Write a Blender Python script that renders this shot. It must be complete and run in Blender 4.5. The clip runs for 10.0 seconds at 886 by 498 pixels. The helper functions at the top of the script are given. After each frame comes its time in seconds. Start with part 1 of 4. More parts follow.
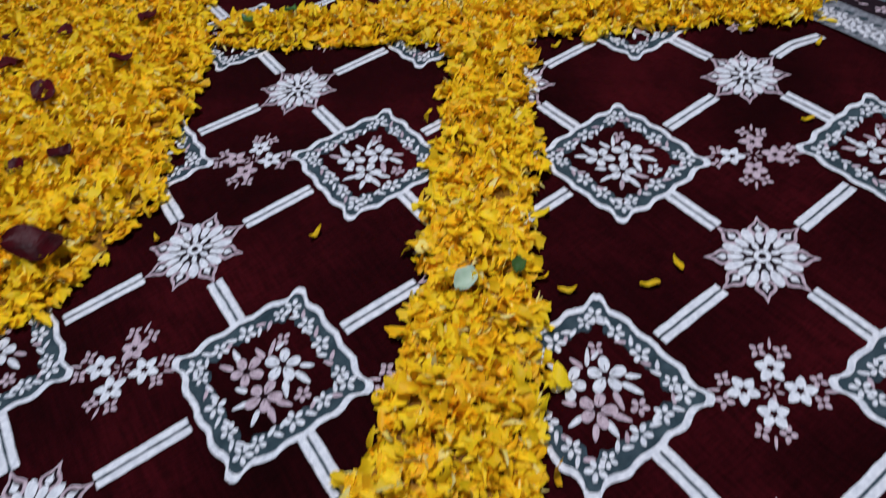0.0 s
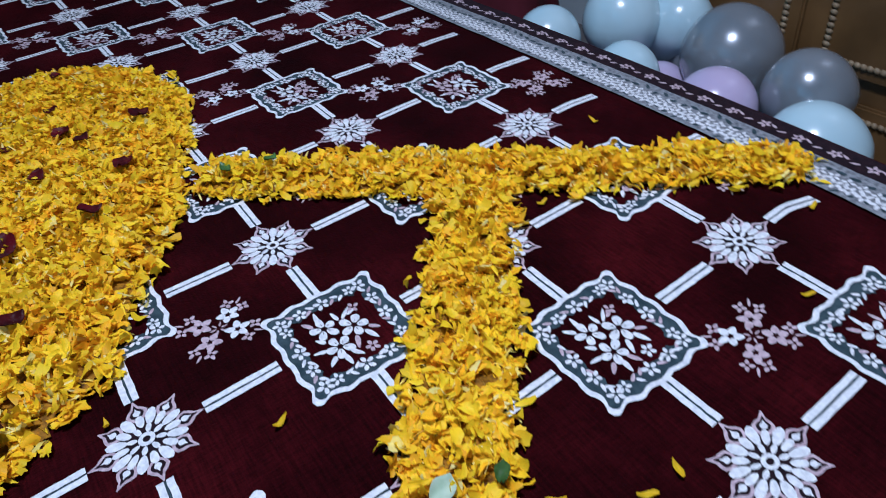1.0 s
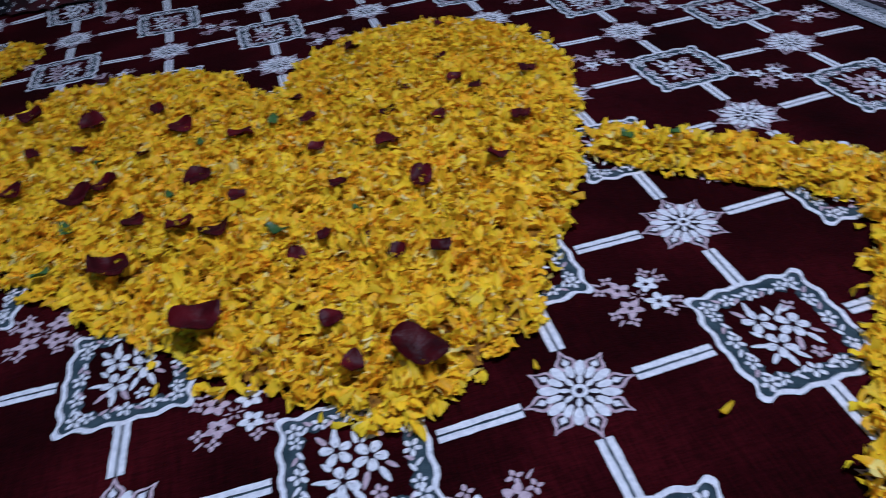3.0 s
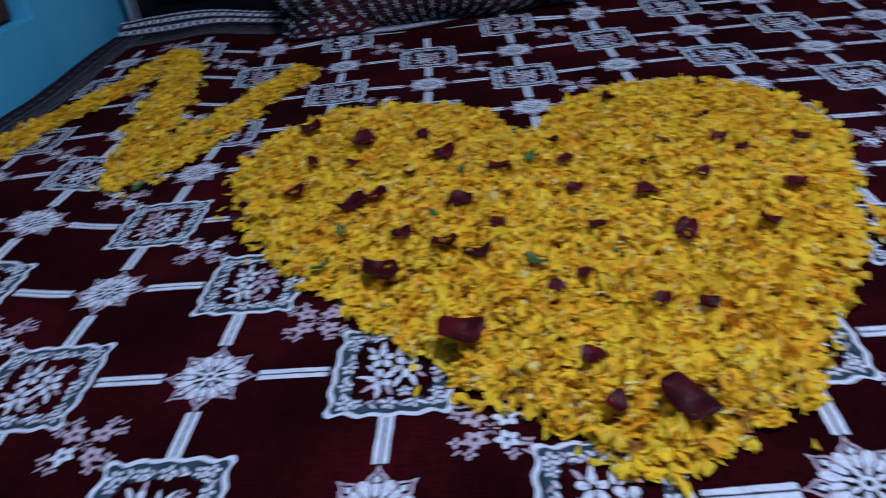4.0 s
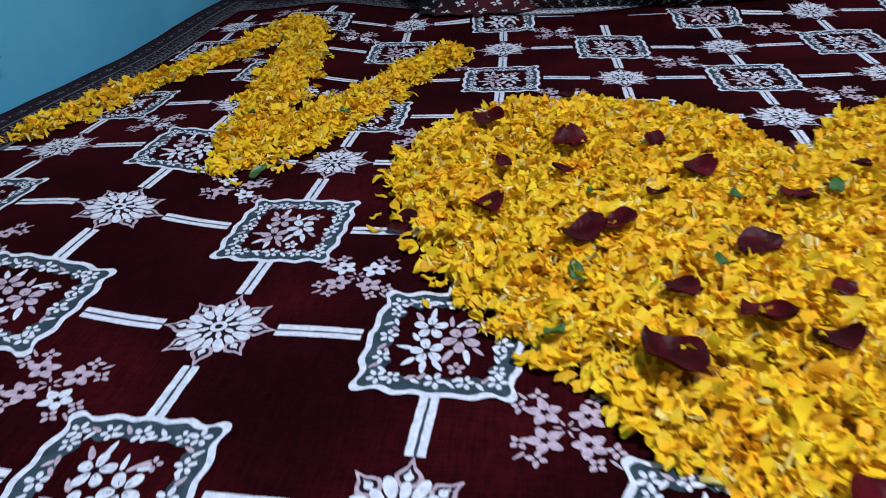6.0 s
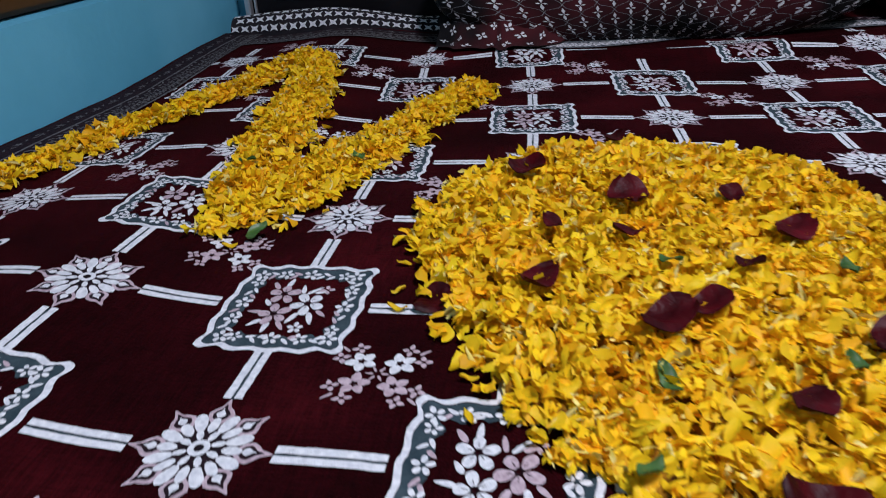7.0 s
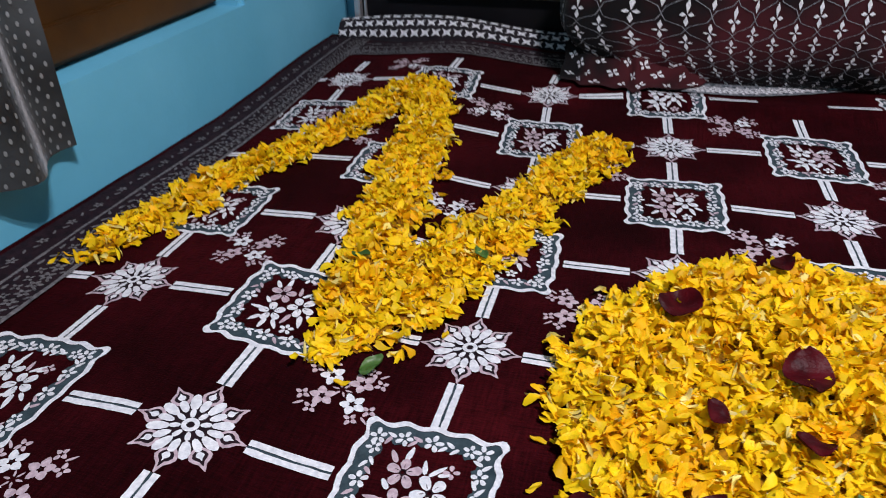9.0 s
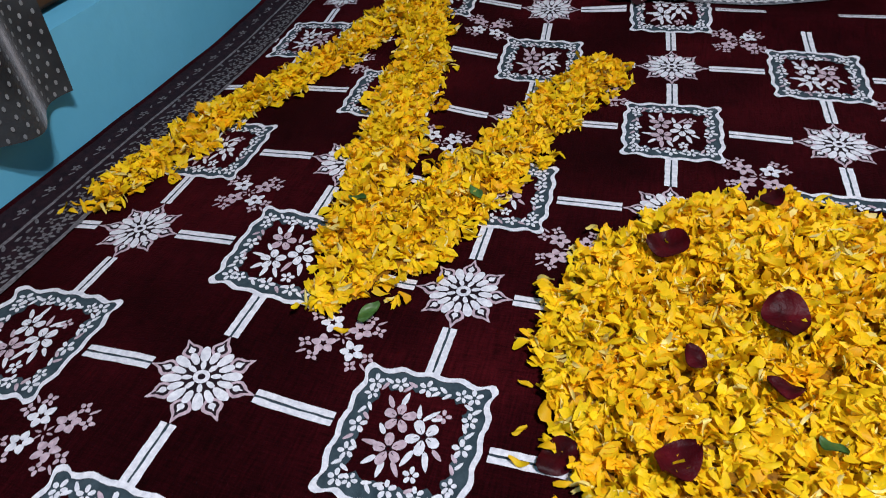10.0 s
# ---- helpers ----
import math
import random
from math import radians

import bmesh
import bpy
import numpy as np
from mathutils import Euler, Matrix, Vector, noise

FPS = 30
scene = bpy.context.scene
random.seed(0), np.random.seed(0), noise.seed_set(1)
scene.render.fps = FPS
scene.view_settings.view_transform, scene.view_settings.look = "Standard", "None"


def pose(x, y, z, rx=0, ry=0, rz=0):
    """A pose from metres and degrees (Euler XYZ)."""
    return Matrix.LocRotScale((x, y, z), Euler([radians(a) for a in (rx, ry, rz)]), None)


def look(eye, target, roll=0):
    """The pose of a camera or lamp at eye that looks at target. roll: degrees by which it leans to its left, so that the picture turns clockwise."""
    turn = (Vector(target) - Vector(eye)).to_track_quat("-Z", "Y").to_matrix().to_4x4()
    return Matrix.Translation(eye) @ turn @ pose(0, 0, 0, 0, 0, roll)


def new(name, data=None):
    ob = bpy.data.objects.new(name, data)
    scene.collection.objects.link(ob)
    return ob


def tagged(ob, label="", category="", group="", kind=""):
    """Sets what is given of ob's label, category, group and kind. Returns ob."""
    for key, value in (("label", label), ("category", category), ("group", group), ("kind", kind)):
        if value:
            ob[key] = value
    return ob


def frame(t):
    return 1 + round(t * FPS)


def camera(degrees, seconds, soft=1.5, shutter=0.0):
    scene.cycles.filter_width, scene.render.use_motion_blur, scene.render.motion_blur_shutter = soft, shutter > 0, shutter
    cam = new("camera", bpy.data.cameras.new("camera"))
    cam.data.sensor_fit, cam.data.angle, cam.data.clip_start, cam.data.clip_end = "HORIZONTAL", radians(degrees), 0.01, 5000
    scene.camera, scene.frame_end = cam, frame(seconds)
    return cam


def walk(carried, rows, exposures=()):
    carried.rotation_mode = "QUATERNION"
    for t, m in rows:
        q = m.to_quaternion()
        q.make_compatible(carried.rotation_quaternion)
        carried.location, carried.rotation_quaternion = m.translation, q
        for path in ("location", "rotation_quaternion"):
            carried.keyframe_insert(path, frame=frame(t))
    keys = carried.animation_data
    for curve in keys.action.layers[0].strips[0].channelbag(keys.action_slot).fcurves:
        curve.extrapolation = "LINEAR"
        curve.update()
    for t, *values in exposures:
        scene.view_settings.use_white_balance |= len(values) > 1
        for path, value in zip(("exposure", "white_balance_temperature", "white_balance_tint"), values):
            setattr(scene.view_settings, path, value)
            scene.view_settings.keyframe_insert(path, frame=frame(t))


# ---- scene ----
cam = camera(64.2, 10.0, soft=0.9, shutter=0.55)
PATH = [
    (0, (-0.027, -0.465, 0.366), (0.651, 0.783, -1.042), -8.2),
    (0.5, (0.0, -0.43, 0.383), (0.774, 0.844, -0.951), -6.6),
    (1, (0.026, -0.409, 0.391), (0.832, 0.952, -0.832), -6.4),
    (1.2, (0.027, -0.399, 0.39), (0.784, 0.994, -0.829), -5.9),
    (1.5, (0.022, -0.385, 0.369), (0.582, 1.107, -0.84), -8.7),
    (2, (-0.032, -0.358, 0.385), (0.444, 1.161, -0.827), -12.0),
    (2.2, (-0.051, -0.345, 0.383), (0.414, 1.179, -0.826), -11.3),
    (3.3, (-0.159, -0.32, 0.384), (0.041, 1.276, -0.804), -7.0),
    (3.5, (-0.162, -0.326, 0.378), (-0.052, 1.308, -0.77), -8.1),
    (4, (-0.229, -0.326, 0.387), (-0.375, 1.378, -0.65), -6.6),
    (4.5, (-0.3, -0.297, 0.356), (-0.576, 1.377, -0.702), -5.4),
    (5, (-0.352, -0.242, 0.329), (-0.644, 1.446, -0.703), -3.3),
    (5.2, (-0.362, -0.211, 0.316), (-0.644, 1.489, -0.7), -3.0),
    (6.3, (-0.43, -0.059, 0.274), (-0.726, 1.66, -0.704), -2.6),
    (6.5, (-0.435, -0.04, 0.27), (-0.753, 1.688, -0.686), -2.3),
    (7, (-0.456, 0.018, 0.256), (-0.761, 1.77, -0.66), -3.0),
    (7.5, (-0.488, 0.056, 0.243), (-0.949, 1.809, -0.603), -2.1),
    (8, (-0.522, 0.093, 0.261), (-1.077, 1.852, -0.513), -3.6),
    (8.2, (-0.53, 0.111, 0.281), (-1.099, 1.883, -0.453), -3.4),
    (8.5, (-0.535, 0.122, 0.311), (-1.118, 1.837, -0.538), -3.2),
    (9, (-0.529, 0.144, 0.356), (-1.021, 1.78, -0.684), -1.4),
    (9.5, (-0.533, 0.159, 0.394), (-0.977, 1.678, -0.828), -2.3),
    (10, (-0.512, 0.163, 0.401), (-1.01, 1.611, -0.886), -4.3),
]
walk(cam, [(t, look(eye, target, roll)) for t, eye, target, roll in PATH],
     ((0.0, -0.55, 6300, 22), (1.0, -0.34, 5500, 20), (2.0, -0.45, 5600, 24), (3.5, -0.78, 5200, 26), (4.0, -0.72, 5100, 25), (5.0, -0.22, 5200, 21), (6.5, 0.04, 6100, 23), (7.0, -0.04, 6300, 25), (8.3, 0.40, 6900, 27), (10.0, 0.26, 6600, 24)))


# ---- light ----
world = bpy.data.worlds.new("room_air")
scene.world = world
world.use_nodes = True
world.node_tree.nodes["Background"].inputs[0].default_value = (0.6, 0.75, 1.0, 1)
world.node_tree.nodes["Background"].inputs[1].default_value = 0.02
scene.view_settings.exposure = 0.0


# ---- materials ----
def lin(r, g, b):
    """Linear colour from 0-255 display values."""
    return tuple(((c / 255 + 0.055) / 1.055) ** 2.4 if c > 10 else c / 255 / 12.92 for c in (r, g, b))


def material(name, a, b, scale=40.0, rough=0.8, bump=0.2, bump_scale=400.0, sheen=0.0, metal=0.0, spec=0.3, per="", spread=0.0, translucent=0.0, coat=0.0, detail=4.0):
    """Two tones mixed by noise, a fine bump, and a value shift per object or island."""
    m = bpy.data.materials.new(name)
    m.use_nodes = True
    nt = m.node_tree
    n, l = nt.nodes, nt.links
    p = n["Principled BSDF"]
    co = n.new("ShaderNodeTexCoord")
    tx = n.new("ShaderNodeTexNoise")
    tx.inputs["Scale"].default_value, tx.inputs["Detail"].default_value = scale, detail
    l.new(co.outputs["Object"], tx.inputs["Vector"])
    ramp = n.new("ShaderNodeValToRGB")
    ramp.color_ramp.elements[0].position, ramp.color_ramp.elements[1].position = 0.3, 0.7
    ramp.color_ramp.elements[0].color, ramp.color_ramp.elements[1].color = (*a, 1), (*b, 1)
    l.new(tx.outputs["Fac"], ramp.inputs[0])
    colour = ramp.outputs[0]
    if per:
        if per == "island":
            rnd = n.new("ShaderNodeNewGeometry").outputs["Random Per Island"]
        else:
            rnd = n.new("ShaderNodeObjectInfo").outputs["Random"]
        mr = n.new("ShaderNodeMapRange")
        mr.inputs["To Min"].default_value, mr.inputs["To Max"].default_value = 1 - spread, 1 + spread
        l.new(rnd, mr.inputs["Value"])
        hs = n.new("ShaderNodeHueSaturation")
        l.new(mr.outputs[0], hs.inputs["Value"])
        l.new(colour, hs.inputs["Color"])
        colour = hs.outputs[0]
    l.new(colour, p.inputs["Base Color"])
    p.inputs["Roughness"].default_value = rough
    p.inputs["Metallic"].default_value = metal
    p.inputs["Specular IOR Level"].default_value = spec
    p.inputs["Sheen Weight"].default_value = sheen
    p.inputs["Sheen Roughness"].default_value = 0.4
    p.inputs["Coat Weight"].default_value = coat
    if bump:
        fine = n.new("ShaderNodeTexNoise")
        fine.inputs["Scale"].default_value, fine.inputs["Detail"].default_value = bump_scale, 2
        l.new(co.outputs["Object"], fine.inputs["Vector"])
        bp = n.new("ShaderNodeBump")
        bp.inputs["Strength"].default_value, bp.inputs["Distance"].default_value = bump, 0.002
        l.new(fine.outputs["Fac"], bp.inputs["Height"])
        l.new(bp.outputs[0], p.inputs["Normal"])
    if translucent:
        tr = n.new("ShaderNodeBsdfTranslucent")
        l.new(colour, tr.inputs["Color"])
        mix = n.new("ShaderNodeMixShader")
        mix.inputs[0].default_value = translucent
        l.new(p.outputs[0], mix.inputs[1])
        l.new(tr.outputs[0], mix.inputs[2])
        l.new(mix.outputs[0], n["Material Output"].inputs["Surface"])
    return m


def velvet(name, dark, mid, light):
    """Brushed pile: broad shaded patches, long fine streaks and grain."""
    m = material(name, dark, light, 7, 0.95, 0.8, 700, sheen=0.06, spec=0.04, detail=9)
    m.node_tree.nodes["Principled BSDF"].inputs["Sheen Tint"].default_value = (0.75, 0.06, 0.08, 1)
    nt = m.node_tree
    n, l = nt.nodes, nt.links
    ramp = next(k for k in n if k.type == "VALTORGB")
    e = ramp.color_ramp.elements.new(0.5)
    e.color = (*mid, 1)
    ramp.color_ramp.elements[0].position, ramp.color_ramp.elements[2].position = 0.28, 0.74
    co = next(k for k in n if k.type == "TEX_COORD")
    streak = []
    for sc in ((520, 46, 30), (90, 900, 60)):
        mp = n.new("ShaderNodeMapping")
        mp.inputs["Scale"].default_value = sc
        l.new(co.outputs["Object"], mp.inputs["Vector"])
        t = n.new("ShaderNodeTexNoise")
        t.inputs["Scale"].default_value, t.inputs["Detail"].default_value = 1.0, 3
        l.new(mp.outputs[0], t.inputs["Vector"])
        streak.append(t.outputs["Fac"])
    add = n.new("ShaderNodeMath")
    add.operation = "ADD"
    l.new(streak[0], add.inputs[0])
    l.new(streak[1], add.inputs[1])
    mr = n.new("ShaderNodeMapRange")
    mr.inputs["From Min"].default_value, mr.inputs["From Max"].default_value = 0.7, 1.3
    mr.inputs["To Min"].default_value, mr.inputs["To Max"].default_value = 0.45, 1.55
    l.new(add.outputs[0], mr.inputs["Value"])
    hs = n.new("ShaderNodeHueSaturation")
    l.new(ramp.outputs[0], hs.inputs["Color"])
    l.new(mr.outputs[0], hs.inputs["Value"])
    l.new(hs.outputs[0], n["Principled BSDF"].inputs["Base Color"])
    return m


M_VELVET = velvet("maroon_velvet", (0.0056, 0.0003, 0.0007), (0.0185, 0.0010, 0.0020), (0.047, 0.0030, 0.0047))
M_WHITE = material("woven_white_pile", (0.55, 0.57, 0.60), (0.80, 0.81, 0.82), 260, 0.9, 0.5, 900, spec=0.15)
M_PINK = material("woven_pale_pink_pile", (0.38, 0.28, 0.31), (0.60, 0.48, 0.52), 260, 0.9, 0.5, 900, spec=0.15)
M_SLATE = material("woven_slate_pile", (0.020, 0.038, 0.047), (0.048, 0.076, 0.088), 120, 0.9, 0.5, 900, spec=0.15)
M_SILVERPILE = material("woven_silver_pile", (0.11, 0.12, 0.135), (0.31, 0.325, 0.345), 240, 0.9, 0.5, 900, spec=0.15)
# darker copy of the silver lace; dim light and lost pile sheen put into colour
M_SHADED_LACE = material("shaded_lace_pile", (0.065, 0.062, 0.066), (0.20, 0.195, 0.20), 240, 0.9, 0.5, 900, spec=0.15)
M_DARK = material("woven_black_pile", (0.010, 0.007, 0.010), (0.025, 0.012, 0.016), 120, 0.95, 0.4, 900, spec=0.1)
M_MARI = material("marigold_petal", (0.95, 0.585, 0.004), (0.97, 0.72, 0.008), 30, 0.55, 0.15, 500, spec=0.25, per="island", spread=0.16, translucent=0.30)
M_MARI2 = material("golden_marigold_petal", (0.93, 0.46, 0.003), (0.96, 0.58, 0.005), 30, 0.55, 0.15, 500, spec=0.25, per="island", spread=0.18, translucent=0.30)
M_PALE = material("pale_floret_base", (0.84, 0.66, 0.09), (0.86, 0.76, 0.30), 60, 0.6, 0.1, 500, per="island", spread=0.2, translucent=0.2)
# lower petals coloured far darker than the loose ones: shade of the gaps, painted in
M_PACK_SHADE = material("shade_packed_petals", (0.05, 0.017, 0.001), (0.42, 0.19, 0.002), 190, 0.7, 1.0, 160, spec=0.2)
M_ROSE = material("dark_rose_petal", (0.024, 0.0006, 0.0014), (0.095, 0.0025, 0.006), 60, 0.5, 0.5, 220, spec=0.15, per="object", spread=0.35, translucent=0.1)
M_LEAF = material("green_leaf", (0.035, 0.10, 0.015), (0.09, 0.20, 0.04), 60, 0.45, 0.2, 200, spec=0.5, per="object", spread=0.3, translucent=0.15)
M_PALELEAF = material("pale_green_calyx", (0.35, 0.50, 0.33), (0.55, 0.65, 0.50), 60, 0.5, 0.2, 200, translucent=0.15)
M_BLUE = material("sky_blue_wall_paint", (0.090, 0.43, 0.60), (0.140, 0.53, 0.72), 5, 0.55, 0.25, 70, spec=0.4, detail=8)
M_PLASTER = material("pale_plaster", (0.42, 0.46, 0.48), (0.55, 0.58, 0.58), 4, 0.8, 0.2, 60)
M_WOOD = material("brown_shutter_wood", (0.036, 0.012, 0.001), (0.090, 0.033, 0.003), 9, 0.42, 0.15, 60, spec=0.4)
M_DARKWOOD = material("dark_polished_wood", (0.085, 0.045, 0.015), (0.19, 0.10, 0.036), 8, 0.35, 0.15, 60, spec=0.5)
M_BEAD = material("carved_brass_beading", (0.20, 0.14, 0.08), (0.33, 0.25, 0.15), 90, 0.45, 0.3, 200)
M_CREAM = material("cream_leatherette", (0.58, 0.54, 0.43), (0.68, 0.64, 0.52), 9, 0.38, 0.25, 260, spec=0.45)
M_BLACK = material("black_laminate", (0.004, 0.004, 0.005), (0.009, 0.008, 0.010), 12, 0.5, 0.1, 90, spec=0.15)
M_SILVER = material("silver_trim", (0.5, 0.52, 0.55), (0.65, 0.66, 0.68), 30, 0.3, 0.1, 90, metal=0.7)
M_CRYSTAL = material("crystal_button", (0.75, 0.8, 0.82), (0.95, 0.97, 1.0), 60, 0.05, 0, 1, metal=0.9)
M_CURTAIN = material("grey_satin", (0.006, 0.007, 0.008), (0.060, 0.070, 0.073), 9, 0.45, 0.25, 300, spec=0.3, sheen=0.3)
M_MOTIF = material("curtain_dot", (0.15, 0.165, 0.165), (0.26, 0.28, 0.28), 60, 0.5, 0.2, 300)
M_TASSEL = material("cream_tassel_thread", (0.42, 0.38, 0.32), (0.60, 0.56, 0.48), 120, 0.8, 0.5, 500)
M_FLOOR = material("grey_floor_tile", (0.10, 0.09, 0.085), (0.16, 0.145, 0.135), 5, 0.35, 0.1, 40)
M_SHEET = material("black_bed_sheet", (0.008, 0.007, 0.010), (0.018, 0.014, 0.018), 60, 0.9, 0.3, 500)
M_PILLOW = material("maroon_black_pillow_velvet", (0.0022, 0.0010, 0.0016), (0.050, 0.0042, 0.007), 6.0, 0.9, 0.4, 800, sheen=0.03, detail=3)
pillow_ramp = next(k for k in M_PILLOW.node_tree.nodes if k.type == "VALTORGB").color_ramp.elements
pillow_ramp[0].position, pillow_ramp[1].position = 0.44, 0.60
M_CLOTH = material("maroon_cotton", (0.06, 0.006, 0.012), (0.11, 0.012, 0.022), 12, 0.85, 0.3, 400)
M_B_SKY = material("pale_blue_latex", (0.42, 0.60, 0.66), (0.52, 0.70, 0.75), 6, 0.22, 0, spec=0.6, coat=0.4)
M_B_LILAC = material("pale_lilac_latex", (0.48, 0.40, 0.58), (0.58, 0.50, 0.68), 6, 0.22, 0, spec=0.6, coat=0.4)
M_B_GREY = material("pearl_grey_latex", (0.18, 0.21, 0.235), (0.28, 0.31, 0.335), 6, 0.22, 0, spec=0.7, metal=0.25, coat=0.4)
M_BULB = bpy.data.materials.new("lamp_glow")
M_BULB.use_nodes = True
M_BULB.node_tree.nodes["Principled BSDF"].inputs["Emission Color"].default_value = (0.92, 0.96, 1.0, 1)
M_BULB.node_tree.nodes["Principled BSDF"].inputs["Emission Strength"].default_value = 12.0


# ---- mesh helpers ----
def mesh_of(name, verts, faces, mats, slots=None, smooth=False):
    me = bpy.data.meshes.new(name)
    me.from_pydata([tuple(v) for v in verts], [], faces)
    for m in mats if isinstance(mats, (list, tuple)) else [mats]:
        me.materials.append(m)
    if slots is not None:
        me.polygons.foreach_set("material_index", slots)
    if smooth:
        me.polygons.foreach_set("use_smooth", [True] * len(me.polygons))
    me.update()
    return me


def thing(name, label, category, verts=None, faces=None, mats=None, slots=None, group="", kind="", smooth=False, data=None):
    if data is None and verts is not None:
        data = mesh_of(name, verts, faces, mats, slots, smooth)
    return tagged(new(name, data), label, category, group, kind)


def part(name, verts, faces, mats, parent, label="", slots=None, smooth=False, kind=""):
    ob = new(name, mesh_of(name, verts, faces, mats, slots, smooth))
    ob.parent = parent
    return tagged(ob, label, "", "", kind)


def part_bm(name, bm, mat, parent, label="", smooth=False):
    me = bpy.data.meshes.new(name)
    bm.to_mesh(me)
    bm.free()
    me.materials.append(mat)
    if smooth:
        me.polygons.foreach_set("use_smooth", [True] * len(me.polygons))
    ob = new(name, me)
    ob.parent = parent
    return tagged(ob, label)


def box(bm, x0, x1, y0, y1, z0, z1, bevel=0.0):
    r = bmesh.ops.create_cube(bm, size=1.0, matrix=Matrix.Translation(((x0 + x1) / 2, (y0 + y1) / 2, (z0 + z1) / 2)) @ Matrix.Diagonal((x1 - x0, y1 - y0, z1 - z0, 1)))
    if bevel:
        bmesh.ops.bevel(bm, geom=list({e for v in r["verts"] for e in v.link_edges}), offset=bevel, segments=2, affect="EDGES")
    return bm


def slab(x0, x1, y0, y1, z0, z1, bevel=0.0):
    return box(bmesh.new(), x0, x1, y0, y1, z0, z1, bevel)


def step(a, b, x):
    t = min(1.0, max(0.0, (x - a) / (b - a)))
    return t * t * (3 - 2 * t)


# ---- the bed top ----
CELL_X, CELL_Y = 0.160, 0.1416
BED_L, BED_R, BED_F, BED_B = -1.110, 0.682, -0.62, 1.385
FLOOR_Z = -0.48


# slow bends of the cloth: sideways, lengthwise and up, over the terms of a cubic
PULL_X = (0.0037, 0.0042, 0.0046, 0.0001, -0.0051, -0.0109, -0.0061, -0.0012, 0.0079, -0.0049)
PULL_Y = (-0.0059, -0.0028, 0.0098, 0.0052, -0.0063, 0.0013, 0.0014, -0.0062, -0.0020, -0.0030)
SAG = (0.0032, -0.0031, 0.0067, -0.0031, 0.0016, -0.0057, 0.0052, -0.0059, 0.0037, 0.0080)


def bend(x, y, terms):
    u, v = min(1.25, max(-1.3, (x + 0.2) / 0.6)), min(1.25, max(-1.3, (y - 0.4) / 0.6))
    return sum(k * q for k, q in zip(terms, (1, u, v, u * u, u * v, v * v, u ** 3, u * u * v, u * v * v, v ** 3)))


def bed_z(x, y):
    """The height of the bedspread, soft and slightly uneven, rising to the wall and to the headboard."""
    z = 0.003 - 0.010 * step(0.1, -0.2, x) + 0.025 * step(-0.66, -0.86, x) + 0.012 * step(0.95, 1.3, y) + bend(x, y, SAG)
    z += 0.0018 * noise.noise((x * 5.1, y * 4.3, 0.7)) + 0.0012 * noise.noise((x * 13, y * 11, 4.1))
    z += 0.007 * math.exp(-((y - 1.175 - 0.05 * math.sin(5 * x)) / 0.022) ** 2) * step(-0.75, -0.55, x)
    return z


def drift(x, y):
    """How far the woven pattern is pulled aside where the cloth lies crooked."""
    return bend(x, y, PULL_X), bend(x, y, PULL_Y)


def grid(x0, x1, nx, y0, y1, ny, f):
    verts = [f(x0 + (x1 - x0) * i / nx, y0 + (y1 - y0) * j / ny) for j in range(ny + 1) for i in range(nx + 1)]
    faces = [(j * (nx + 1) + i, j * (nx + 1) + i + 1, (j + 1) * (nx + 1) + i + 1, (j + 1) * (nx + 1) + i) for j in range(ny) for i in range(nx)]
    return verts, faces


def spread_surface(x, y):
    """Bed top that turns over the free side and the foot and hangs down."""
    over_x, over_y = max(0.0, x - BED_R), max(0.0, BED_F - y)
    bx, by = min(x, BED_R), max(y, BED_F)
    z = bed_z(bx, by)
    drop = math.hypot(over_x, over_y)
    if drop:
        out = 0.012 * (1 - math.exp(-drop / 0.012))
        fold = 0.012 * math.sin(y * 21 + x * 17) * step(0, 0.2, drop)
        bx += (out + fold) * (over_x / drop)
        by -= (out + fold) * (over_y / drop)
        z -= max(0.0, drop - 0.008)
    return bx, by, z


bedspread = thing("bedspread", "maroon velvet bedspread with white woven medallions, stars and floral border", "bedspread",
                  *grid(BED_L, BED_R + 0.34, 175, BED_F - 0.3, BED_B, 190, spread_surface), M_VELVET, smooth=True)


